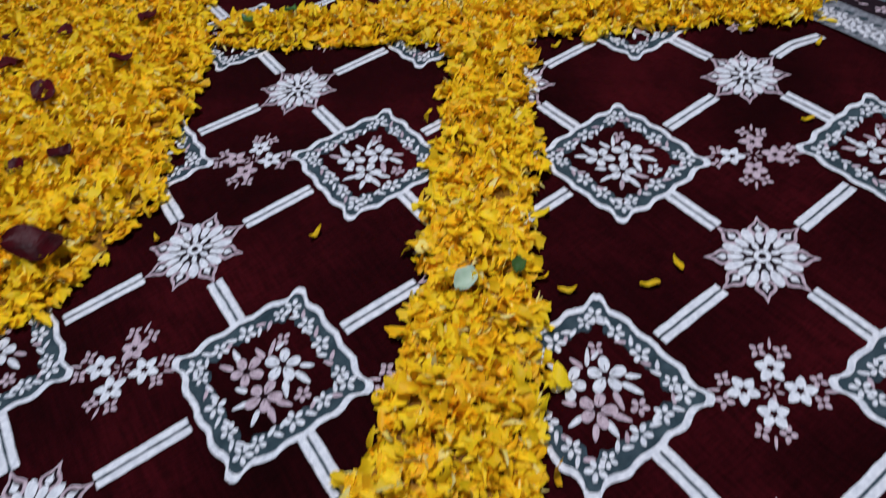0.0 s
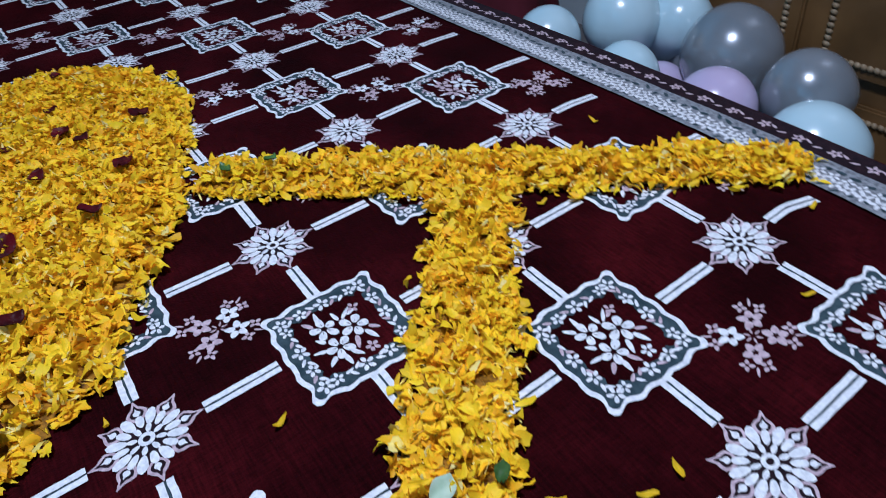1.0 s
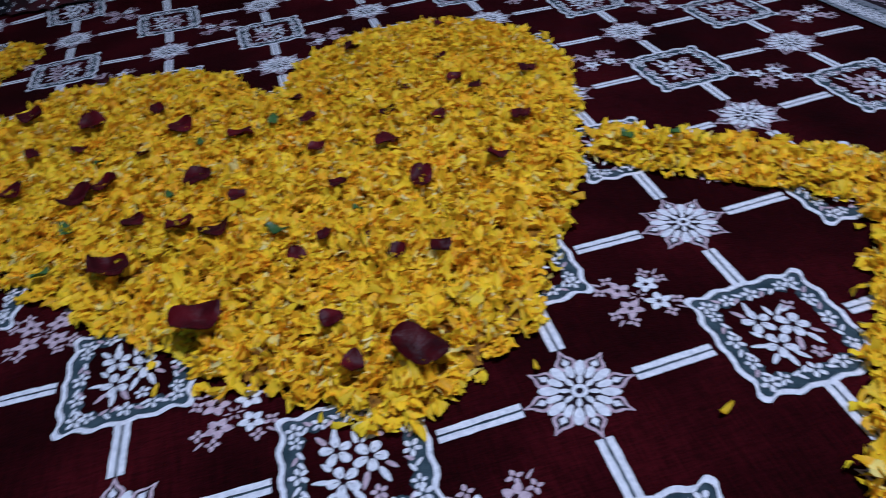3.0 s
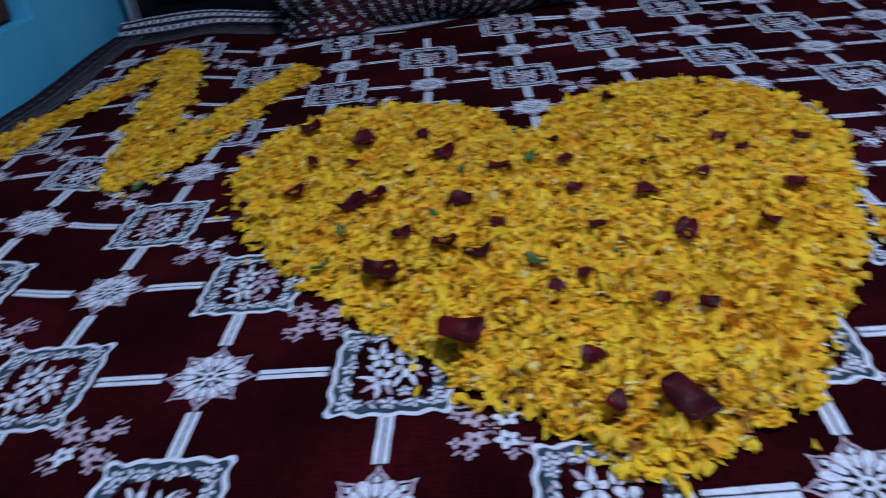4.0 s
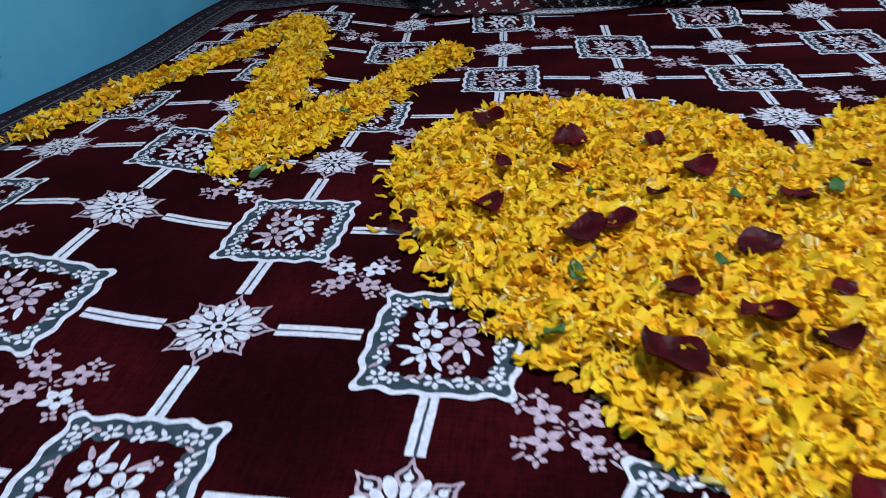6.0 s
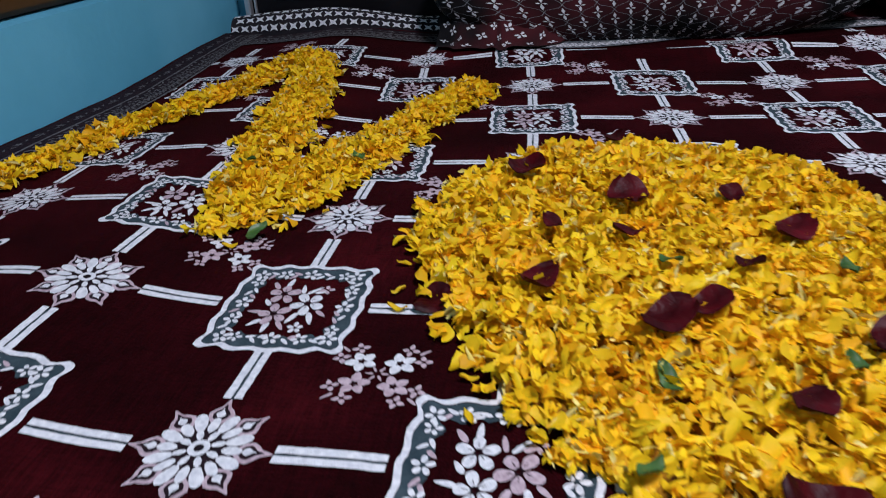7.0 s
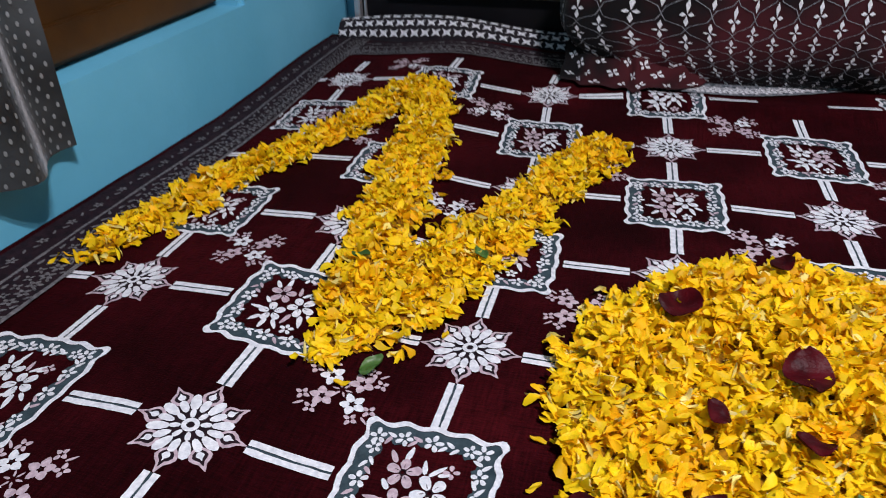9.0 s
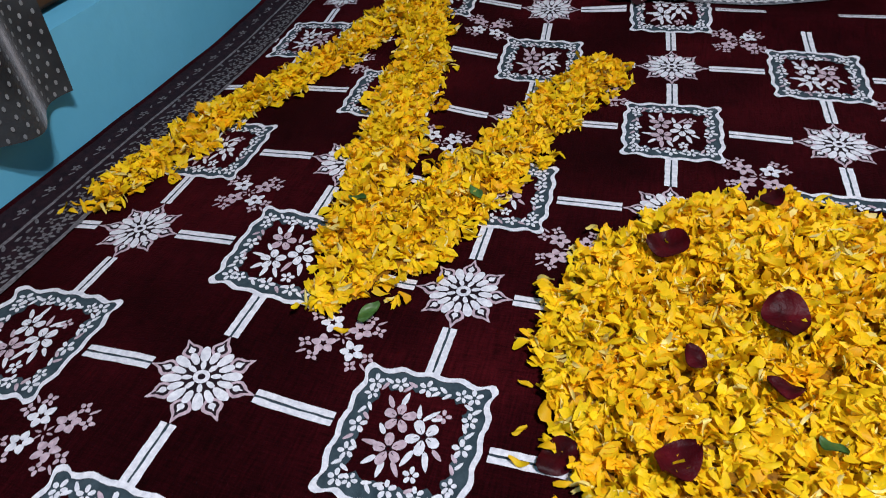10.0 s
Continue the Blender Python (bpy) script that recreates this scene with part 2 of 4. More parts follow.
class Weave:
    """Flat woven shapes that follow the bed top; each shape is a fan or a strip of its own height."""

    def __init__(self, cx, cy, sx=1.0, sy=0.96, seed=0):
        self.v, self.f, self.s, self.c = [], [], [], (cx, cy, sx, sy)
        self.r = random.Random(seed)

    def put(self, pts, lift):
        k = len(self.v)
        cx, cy, sx, sy = self.c
        for x, y in pts:
            X, Y = cx + x * sx, cy + y * sy
            dx, dy = drift(X, Y)
            k_in = 1 - step(0.76, 0.82, abs(X + 0.22))
            X, Y = X + dx * k_in, Y + dy * k_in
            self.v.append((X, Y, bed_z(X, Y) + lift))
        return k

    def fan(self, pts, slot, lift):
        """A star-shaped outline filled from its middle."""
        m = (sum(p[0] for p in pts) / len(pts), sum(p[1] for p in pts) / len(pts))
        k = self.put([m, *pts], lift)
        n = len(pts)
        for i in range(n):
            self.f.append((k, k + 1 + i, k + 1 + (i + 1) % n))
            self.s.append(slot)

    def ring(self, outer, inner, slot, lift):
        n = len(outer)
        k = self.put([*outer, *inner], lift)
        for i in range(n):
            j = (i + 1) % n
            self.f.append((k + i, k + j, k + n + j, k + n + i))
            self.s.append(slot)

    def leaf(self, x, y, a, length, width, slot, lift, n=10, lean=0.25):
        """A pointed oval that starts at x, y and runs along the angle a."""
        pts = []
        for i in range(n):
            t = i / n * 2 * math.pi
            u, w = (1 - math.cos(t)) / 2, math.sin(t)
            w *= 0.75 + lean * math.cos(t)
            q = 1 + self.r.uniform(-0.10, 0.10)
            px, py = u * length, w * width / 2 * q
            pts.append((x + px * math.cos(a) - py * math.sin(a), y + px * math.sin(a) + py * math.cos(a)))
        self.fan(pts, slot, lift)

    def blossom(self, x, y, r, slot, lift, petals=5, turn=0.0, fat=0.70, lean=0.25, n=8):
        for i in range(petals):
            a = turn + 2 * math.pi * i / petals
            self.leaf(x + 0.18 * r * math.cos(a), y + 0.18 * r * math.sin(a), a, r * 0.85 * self.r.uniform(0.88, 1.12), r * fat, slot, lift, n, lean)

    def object(self, name, parent):
        return part(name, self.v, self.f, [M_WHITE, M_PINK, M_SLATE, M_DARK, M_SILVERPILE], parent, slots=self.s)


def wavy_square(half, wave, n=30, phase=0.0, jitter=None, corner=0.010):
    """A square with gently waved sides that bulges into round corners."""
    pts = []
    for side in range(4):
        for i in range(n):
            t = -1 + 2 * i / n
            e = abs(t)
            x = t * half
            y = -(half + wave * math.cos(4.4 * math.pi * t + phase) - wave * 2.6 * math.exp(-((e - 0.70) / 0.15) ** 2) - wave)
            cx, cy = math.copysign(half - corner, x), -(half - corner)
            if abs(x) > half - corner:
                q = Vector((x - cx, y - cy))
                q = q.normalized() * min(q.length, corner * 1.04)
                x, y = cx + q.x, cy + q.y
            if jitter:
                x, y = x + jitter.uniform(-4e-4, 4e-4), y + jitter.uniform(-4e-4, 4e-4)
            a = side * math.pi / 2
            pts.append((x * math.cos(a) - y * math.sin(a), x * math.sin(a) + y * math.cos(a)))
    return pts


def weave_medallion(cx, cy, seed):
    w = Weave(cx, cy, 0.945, 1.0, seed=seed)
    r = w.r
    out = wavy_square(0.0555, 0.0010, jitter=r)
    mid = [(x * 0.922, y * 0.922) for x, y in out]
    inn = [(x + r.uniform(-9e-4, 9e-4), y + r.uniform(-9e-4, 9e-4)) for x, y in wavy_square(0.0385, 0.0012, phase=1.0, jitter=r, corner=0.004)]
    w.ring(out, mid, 0, 0.0012)
    w.ring(mid, inn, 2, 0.0007)
    # garland of small flowers and leaves along the inner edge of the slate band
    for side in range(4):
        a = side * math.pi / 2
        ca, sa = math.cos(a), math.sin(a)

        def at(u, d):
            return u * ca + d * sa, u * sa - d * ca
        for u, d, size in ((-0.0385, 0.0405, 0.0070), (-0.0285, 0.0400, 0.0058), (-0.0010, 0.0405, 0.0074), (0.0205, 0.0400, 0.0066)):
            x, y = at(u + r.uniform(-8e-4, 8e-4), d)
            w.blossom(x, y, size, 0, 0.0013, 5, r.uniform(0, 2), 0.72, -0.12)
            w.ring([(x + 0.0015 * math.cos(q), y + 0.0015 * math.sin(q)) for q in range(6)], [(x + 0.0006 * math.cos(q), y + 0.0006 * math.sin(q)) for q in range(6)], 2, 0.0019)
        for u, t, n in ((-0.0205, 0.5, 0.0085), (-0.0165, -0.7, 0.0080), (-0.0115, 0.7, 0.0080), (0.0070, -0.6, 0.0090), (0.0110, 0.6, 0.0085), (0.0270, -0.6, 0.0085), (0.0305, 0.9, 0.0085)):
            x, y = at(u, 0.0400)
            w.leaf(x, y, a + t + r.uniform(-0.3, 0.3), n, 0.0042, r.choice((0, 0, 1)), 0.0012, 8)
    # bouquet: three open flowers, pointed leaves and two buds
    for x, y, s, turn in ((-0.0120, 0.0125, 0.0138, 0.35), (0.0110, 0.0015, 0.0150, 0.95), (-0.0105, -0.0125, 0.0142, 0.60)):
        slot = r.choice((0, 0, 1))
        w.blossom(x, y, s * 0.88, slot, 0.0014, 5, turn, 0.78, -0.16, 12)
        for q in range(5):
            a = turn + 2 * math.pi * q / 5
            w.leaf(x + 0.24 * s * math.cos(a), y + 0.24 * s * math.sin(a), a, s * 0.26, s * 0.055, 3, 0.0020, 6)
        w.ring([(x + 0.0027 * math.cos(q), y + 0.0027 * math.sin(q)) for q in range(6)], [(x + 0.0017 * math.cos(q), y + 0.0017 * math.sin(q)) for q in range(6)], 3, 0.0020)
    for x, y, a, n, b in ((-0.0130, 0.0220, 1.50, 0.0130, 0.0056), (-0.0190, 0.0195, 2.25, 0.0120, 0.0056), (0.0030, 0.0145, 1.75, 0.0120, 0.0050), (0.0060, 0.0140, 0.75, 0.0150, 0.0044), (0.0120, 0.0160, 0.30, 0.0100, 0.0044),
                          (0.0070, -0.0095, -1.95, 0.0145, 0.0062), (0.0155, -0.0085, -1.20, 0.0155, 0.0064), (0.0205, -0.0060, -0.65, 0.0110, 0.0050), (-0.0110, -0.0215, -1.60, 0.0130, 0.0062), (-0.0050, -0.0205, -0.95, 0.0130, 0.0056),
                          (-0.0175, -0.0190, -2.35, 0.0120, 0.0058), (-0.0200, -0.0100, 3.05, 0.0130, 0.0050), (-0.0180, -0.0020, 2.30, 0.0100, 0.0054)):
        w.leaf(x, y, a + r.uniform(-0.1, 0.1), n, b, r.choice((0, 0, 1)), 0.0011, 10)
    w.blossom(0.0120, -0.0275, 0.0062, r.choice((0, 1)), 0.0012, 5, 0.4, 0.8, -0.12)
    w.blossom(0.0205, 0.0205, 0.0056, 1, 0.0012, 4, 0.2, 0.8, -0.12)
    return w.object("woven_medallion", bedspread)


def weave_star(cx, cy, seed):
    w = Weave(cx, cy, seed=seed)
    r = w.r
    w.fan([((0.029 if i % 2 else 0.021) * math.cos(i * math.pi / 16), (0.029 if i % 2 else 0.021) * math.sin(i * math.pi / 16)) for i in range(32)], 3, 0.0005)
    for i in range(8):
        a = i * math.pi / 4
        long_tip = 0.0195 if i % 2 == 0 else 0.0185
        c, s = math.cos(a), math.sin(a)
        for scale, slot, lift in ((1.0, 1, 0.0008), (0.66, 3, 0.0012), (0.36, 0, 0.0016)):
            # a spade with shoulders and a drawn-out tip
            spade = [(0.0, 0.0028), (0.0040, 0.0068), (0.0085, 0.0080), (0.0120, 0.0058), (0.0150, 0.0026), (0.0215, 0.0004)]
            off = 0.0205 + 0.0072 * (1 - scale)
            line = [(off + u * scale * long_tip / 0.0195, v * scale) for u, v in spade]
            w.fan([(u * c - v * s, u * s + v * c) for u, v in line] + [(u * c + v * s, u * s - v * c) for u, v in reversed(line)], slot, lift)
        b = a + math.pi / 8
        w.leaf(0.0135 * math.cos(b), 0.0135 * math.sin(b), b, 0.0160, 0.0104, 0, 0.0014, 10, -0.10)
        w.leaf(0.0125 * c, 0.0125 * s, a, 0.0125, 0.0084, 0, 0.0015, 10, -0.08)
        w.leaf(0.0062 * math.cos(b), 0.0062 * math.sin(b), b, 0.0082, 0.0058, 0, 0.0019, 8, -0.10)
    circle = [(math.cos(i * math.pi / 8), math.sin(i * math.pi / 8)) for i in range(16)]
    w.ring([(x * 0.0062, y * 0.0062) for x, y in circle], [(x * 0.0028, y * 0.0028) for x, y in circle], 0, 0.0021)
    return w.object("woven_star", bedspread)


def weave_sprig(cx, cy, seed):
    w = Weave(cx, cy, seed=seed)
    r = w.r
    for x, y in ((-0.0125, 0.0115), (0.012, 0.011), (-0.0115, -0.011), (0.0125, -0.0115)):
        w.blossom(x, y, 0.0104, 0 if r.random() < 0.4 else 1, 0.0011, 5, r.uniform(0, 2), 0.86)
        w.leaf(x - 0.001, y, 0, 0.0022, 0.0022, 3, 0.0016, 6)
        d = math.atan2(y, x)
        for k in (-0.55, 0.55):
            a = d + k
            px, py = x + 0.0145 * math.cos(a), y + 0.0145 * math.sin(a)
            w.blossom(px, py, 0.0060, 1, 0.0010, 4, r.uniform(0, 2), 0.8)
        w.leaf(x + 0.014 * math.cos(d), y + 0.014 * math.sin(d), d, 0.009, 0.003, 1, 0.0010, 8)
    for k in range(6):
        a = k * math.pi / 3
        w.leaf(0.002 * math.cos(a), 0.002 * math.sin(a), a, 0.006, 0.0026, 1, 0.0010, 6)
    return w.object("woven_flower_sprig", bedspread)


def weave_bar(x0, y0, x1, y1, seed):
    """Two white stripes with a dark line between, running from one motif to the next."""
    w = Weave(0, 0, 1, 1, seed)
    r = w.r
    n = 9
    dx, dy = x1 - x0, y1 - y0
    length = math.hypot(dx, dy)
    ux, uy = dx / length, dy / length
    for lo, hi, slot, lift in ((-0.0060, -0.0009, 0, 0.0011), (0.0009, 0.0060, 0, 0.0011), (-0.0010, 0.0010, 2, 0.0006)):
        a, b = [], []
        for i in range(n + 1):
            s = length * i / n
            j0, j1 = r.uniform(-3e-4, 3e-4), r.uniform(-3e-4, 3e-4)
            a.append((x0 + ux * s - uy * (lo + j0), y0 + uy * s + ux * (lo + j0)))
            b.append((x0 + ux * s - uy * (hi + j1), y0 + uy * s + ux * (hi + j1)))
        k = w.put(a + b, lift)
        for i in range(n):
            w.f.append((k + i, k + i + 1, k + n + 2 + i, k + n + 1 + i))
            w.s.append(slot)
    return w.object("woven_bar", bedspread)


BAND_L, BAND_R = -1.036, 0.602


def band_back(x):
    """Where the border along the headboard begins; it is pushed forward under the pillows."""
    return 1.255 - 0.095 * step(-0.66, -0.42, x) + 0.065 * step(-0.38, -0.16, x)


for i in range(-6, 4):
    for j in range(-5, 10):
        x, y = i * CELL_X, j * CELL_Y
        if y < BED_F + 0.05:
            continue
        inside = y < band_back(x) - (0.05 if (i + j) % 2 == 0 else 0.01)
        if inside:
            (weave_star if (i + j) % 2 == 0 else weave_medallion)(x, y, i * 31 + j)
        if (i + j) % 2 == 0:
            sx, sy = x + CELL_X / 2, y + CELL_Y / 2
            if sy < band_back(sx) - 0.03 and sx < BAND_R:
                weave_sprig(sx, sy, i * 17 + j)
        near, far = (0.0425, 0.0565) if (i + j) % 2 == 0 else (0.0565, 0.0425)
        if y < band_back(x) - 0.01:
            weave_bar(x + near, y, min(x + CELL_X - far, BAND_R), y, i * 5 + j)
            if i == -6:
                weave_bar(max(x - CELL_X + far, BAND_L), y, x - near, y, i * 7 + j)
        ya, yb = y + near * 0.96, min(y + CELL_Y - far * 0.96, band_back(x))
        if yb > ya + 0.01 and inside:
            weave_bar(x, ya, x, yb, i * 3 + j + 900)


def weave_border(name, along, start, end, base, sign, seed, ground=2, lace=1.0, broad=1.0):
    """A silver lace band, a line of small diamonds and a dark edge along one side. along: 'y' for the long sides, 'x' for the head."""
    w = Weave(0, 0, 1, 1, seed)
    r = w.r

    def xy(s, d):
        d *= broad
        return (base(s) + sign * d, s) if along == "y" else (s, base(s) + sign * d)

    def strip(d0, d1, slot, lift, n):
        k = w.put([xy(start + (end - start) * i / n, d0 + r.uniform(-5e-4, 5e-4)) for i in range(n + 1)] + [xy(start + (end - start) * i / n, d1 + r.uniform(-5e-4, 5e-4)) for i in range(n + 1)], lift)
        for i in range(n):
            w.f.append((k + i, k + i + 1, k + n + 2 + i, k + n + 1 + i))
            w.s.append(slot)
    n = int((end - start) / 0.012)
    # grounds other than 4 take the lace tone with shade painted in
    edge = 4 if ground == 4 else 5
    strip(0.000, 0.046, ground, 0.0022, n)
    strip(0.046, 0.078, 3, 0.0020, n)
    strip(-0.001, 0.0028, edge, 0.0027, n)
    strip(0.040, 0.0435, edge, 0.0027, n)
    heading = math.pi / 2 if along == "y" else 0.0
    motif = 0 if ground == 4 else 5
    for i in range(int((end - start) / 0.0145)):
        s = start + 0.0145 * (i + 0.5)
        x, y = xy(s, 0.0125)
        w.blossom(x, y, 0.0088 * lace, motif, 0.0031, 5, r.uniform(0, 2))
        x, y = xy(s + 0.007, 0.0235)
        w.blossom(x, y, 0.0072 * lace, motif, 0.0031, 4, r.uniform(0, 2))
        x, y = xy(s, 0.0335)
        w.leaf(x, y, heading + r.uniform(-0.9, 0.9), 0.012 * lace, 0.006 * lace, 2 if ground == 4 else 5, 0.0029, 8)
        x, y = xy(s + 0.006, 0.0065)
        w.leaf(x, y, heading + r.uniform(-0.9, 0.9), 0.009 * lace, 0.0045 * lace, 2 if ground == 4 else 5, 0.0029, 8)
    for i in range(int((end - start) / 0.040)):
        s = start + 0.040 * (i + 0.5)
        x, y = xy(s, 0.060)
        w.blossom(x, y, 0.0075 * lace, 1 if lace >= 1 else 5, 0.0026, 5, r.uniform(0, 2))
        for k in (-1, 1):
            x, y = xy(s + k * 0.014, 0.060)
            w.leaf(x, y, heading + k * 0.5, 0.010 * lace, 0.0045 * lace, 1 if lace >= 1 else 5, 0.0025, 8)
    part(name, w.v, w.f, [M_WHITE, M_PINK, M_SLATE, M_DARK, M_SILVERPILE, M_SHADED_LACE], bedspread, "silver-white lace border with a dark floral edge", slots=w.s)


weave_border("woven_border", "y", BED_F + 0.01, 1.37, lambda s: BAND_R, 1, 11, 4)
# wall side and left head corner: same lace, coloured as if in weaker light
weave_border("woven_border", "y", BED_F + 0.01, 1.37, lambda s: BAND_L + 0.018, -1, 12, 3, 0.80, 1.05)
weave_border("woven_border", "x", -0.60, BAND_R, band_back, 1, 13, 4)
weave_border("woven_border", "x", BAND_L, -0.60, band_back, 1, 14, 3, 0.85)


# ---- the room ----
ROOM_R, ROOM_F, ROOM_B, CEIL_Z = 1.62, -1.9, 1.47, 2.25
WIN_Y0, WIN_Y1, WIN_Z0, WIN_Z1 = 0.10, 1.090, 0.128, 1.25


def structure(name, bm, mat, label):
    me = bpy.data.meshes.new(name)
    bm.to_mesh(me)
    bm.free()
    me.materials.append(mat)
    return tagged(new(name, me), label, "wall" if "wall" in name else name.split("_")[0], "", "structure")


structure("floor", slab(BED_L - 0.2, ROOM_R, ROOM_F, ROOM_B, FLOOR_Z - 0.1, FLOOR_Z), M_FLOOR, "grey tiled floor of a small bedroom")
structure("ceiling", slab(BED_L - 0.2, ROOM_R + 0.15, ROOM_F - 0.15, ROOM_B + 0.15, CEIL_Z, CEIL_Z + 0.1), M_PLASTER, "plain pale plaster ceiling")
structure("wall_back", slab(BED_L - 0.2, ROOM_R + 0.15, ROOM_B, ROOM_B + 0.15, FLOOR_Z, CEIL_Z), M_BLUE, "sky blue painted wall behind the headboard")
structure("wall_front", slab(BED_L - 0.2, ROOM_R + 0.15, ROOM_F - 0.15, ROOM_F, FLOOR_Z, CEIL_Z), M_PLASTER, "plain pale wall")
structure("wall_right", slab(ROOM_R, ROOM_R + 0.15, ROOM_F, ROOM_B, FLOOR_Z, CEIL_Z), M_PLASTER, "plain pale wall")
WALL_X = -1.112
bm = bmesh.new()
box(bm, WALL_X - 0.2, WALL_X, ROOM_F, ROOM_B, FLOOR_Z, WIN_Z0)
box(bm, WALL_X - 0.2, WALL_X, ROOM_F, ROOM_B, WIN_Z1, CEIL_Z)
box(bm, WALL_X - 0.2, WALL_X, WIN_Y1, ROOM_B, WIN_Z0, WIN_Z1)
box(bm, WALL_X - 0.2, WALL_X, ROOM_F, WIN_Y0, WIN_Z0, WIN_Z1)
bmesh.ops.remove_doubles(bm, verts=bm.verts, dist=1e-5)
bmesh.ops.bevel(bm, geom=[e for e in bm.edges if all(abs(v.co.x - WALL_X) < 1e-4 and WIN_Y0 - 0.01 < v.co.y < WIN_Y1 + 0.01 and WIN_Z0 - 0.01 < v.co.z < WIN_Z1 + 0.01 for v in e.verts)], offset=0.008, segments=3, affect="EDGES")
structure("wall_left", bm, M_BLUE, "sky blue painted wall with a shuttered window")

window = thing("window_1", "closed brown wooden window shutters in a blue recess", "window", kind="structure")
SH_X = WALL_X - 0.040
part_bm("frame", slab(SH_X - 0.05, SH_X - 0.006, WIN_Y0 + 0.002, WIN_Y1 - 0.002, WIN_Z0 + 0.002, WIN_Z1), M_WOOD, window)
for y0, y1 in ((WIN_Y0 + 0.01, 0.43), (0.434, WIN_Y1 - 0.006)):
    sh = part_bm("shutter", slab(SH_X - 0.012, SH_X, y0, y1, WIN_Z0 + 0.006, WIN_Z1 - 0.01, 0.003), M_WOOD, window, "brown stained wooden shutter leaf")
    part_bm("rail", slab(SH_X, SH_X + 0.008, y0 + 0.002, y1 - 0.002, WIN_Z0 + 0.008, WIN_Z0 + 0.050, 0.003), M_WOOD, sh)
    for ya, yb in ((y0 + 0.002, y0 + 0.10), (y1 - 0.10, y1 - 0.002)):
        part_bm("stile", slab(SH_X, SH_X + 0.008, ya, yb, WIN_Z0 + 0.053, WIN_Z1 - 0.02, 0.003), M_WOOD, sh)

# curtain drawn to the side of the window
CURT_N, CURT_M = 60, 40


def curtain_point(u, t):
    """u runs across the folds, t down the cloth."""
    z = 1.20 - t * (1.124 + 0.006 * math.sin(u * 9) )
    y = 0.22 + 0.462 * u + 0.020 * t * t * u + 0.010 * math.sin(7 * t + 3 * u) * t
    x = -1.060 - 0.030 * u * u + 0.033 * (1 - 0.5 * u) * math.sin(u * 24 + 0.6 + 0.8 * math.sin(3 * t)) * (0.6 + 0.4 * t) + 0.006 * math.sin(9 * t + 11 * u)
    return x, y, z


cv, cf = grid(0, 1, CURT_N, 0, 1, CURT_M, curtain_point)
cv2 = [(x + 0.0025, y, z) for x, y, z in cv]
curtain = thing("curtain", "grey satin curtain with small pale dots hanging by the window", "curtain")
curtain_cloth = part("cloth", cv, [tuple(reversed(f)) for f in cf], M_CURTAIN, curtain, smooth=True)
dv, df = [], []
for a in range(40):
    for b in range(110):
        u, t = (a + 0.5 + 0.5 * (b % 2)) / 40.5, (b + 0.5) / 110
        c = Vector(curtain_point(u, t))
        eu = (Vector(curtain_point(u + 0.004, t)) - c).normalized()
        et = (Vector(curtain_point(u, t + 0.002)) - c).normalized()
        nn = eu.cross(et)
        nn = nn if nn.x > 0 else -nn
        k = len(dv)
        for q in range(8):
            w = q * math.pi / 4
            dv.append(c + eu * 0.0016 * math.cos(w) + et * 0.0028 * math.sin(w) + nn * 0.0014)
        df.append(tuple(range(k, k + 8)))
part("woven_dots", dv, df, M_MOTIF, curtain_cloth, kind="stuff")
part_bm("hem", slab(-1.085, -1.04, 0.30, 0.645, 1.19, 1.21, 0.004), M_CURTAIN, curtain)

# ---- bed ----
bed = thing("bed", "wooden double bed with a mattress under the bedspread", "bed")
part_bm("mattress", slab(BED_L + 0.01, BED_R - 0.02, BED_F + 0.02, BED_B, -0.20, -0.070, 0.02), M_SHEET, bed, "mattress in a black sheet")
part_bm("base", slab(BED_L + 0.01, BED_R - 0.03, BED_F + 0.03, BED_B, FLOOR_Z, -0.20, 0.004), M_DARKWOOD, bed)

headboard = thing("headboard", "cream buttoned leatherette headboard in a black frame with silver trim", "headboard")
HB_Y = 1.410
part_bm("frame", slab(-1.070, 0.66, HB_Y + 0.012, ROOM_B - 0.002, -0.2, 0.66, 0.004), M_BLACK, headboard, "glossy black frame")
part_bm("trim", slab(-1.070, -1.059, HB_Y - 0.006, HB_Y + 0.012, -0.02, 0.66, 0.002), M_SILVER, headboard, "silver edge trim")
part_bm("trim", slab(-1.054, -1.050, HB_Y + 0.004, HB_Y + 0.012, -0.02, 0.66, 0.001), M_SILVER, headboard, "silver edge trim")


def buttons():
    for row in range(5):
        for col in range(17):
            yield -0.892 + 0.100 * col + (0.050 if row % 2 else 0), 0.182 + 0.105 * row


BUTTONS = [(x, z) for x, z in buttons() if x < 0.58]


def cushion(x, z):
    e = min(x + 1.003, 0.60 - x, z - 0.082, 0.64 - z)
    y = HB_Y + 0.012 - 0.034 * math.sqrt(max(0.0, 1 - (1 - min(1.0, e / 0.035)) ** 2))
    for bx, bz in BUTTONS:
        d2 = (x - bx) ** 2 + (z - bz) ** 2
        if d2 < 0.02:
            y += 0.020 * math.exp(-d2 / 0.0009)
    row = (z - 0.182) / 0.105
    y += 0.006 * math.exp(-((row - round(row)) * 0.105 / 0.010) ** 2) * (1 if z > 0.14 else 0)
    return x, y, z


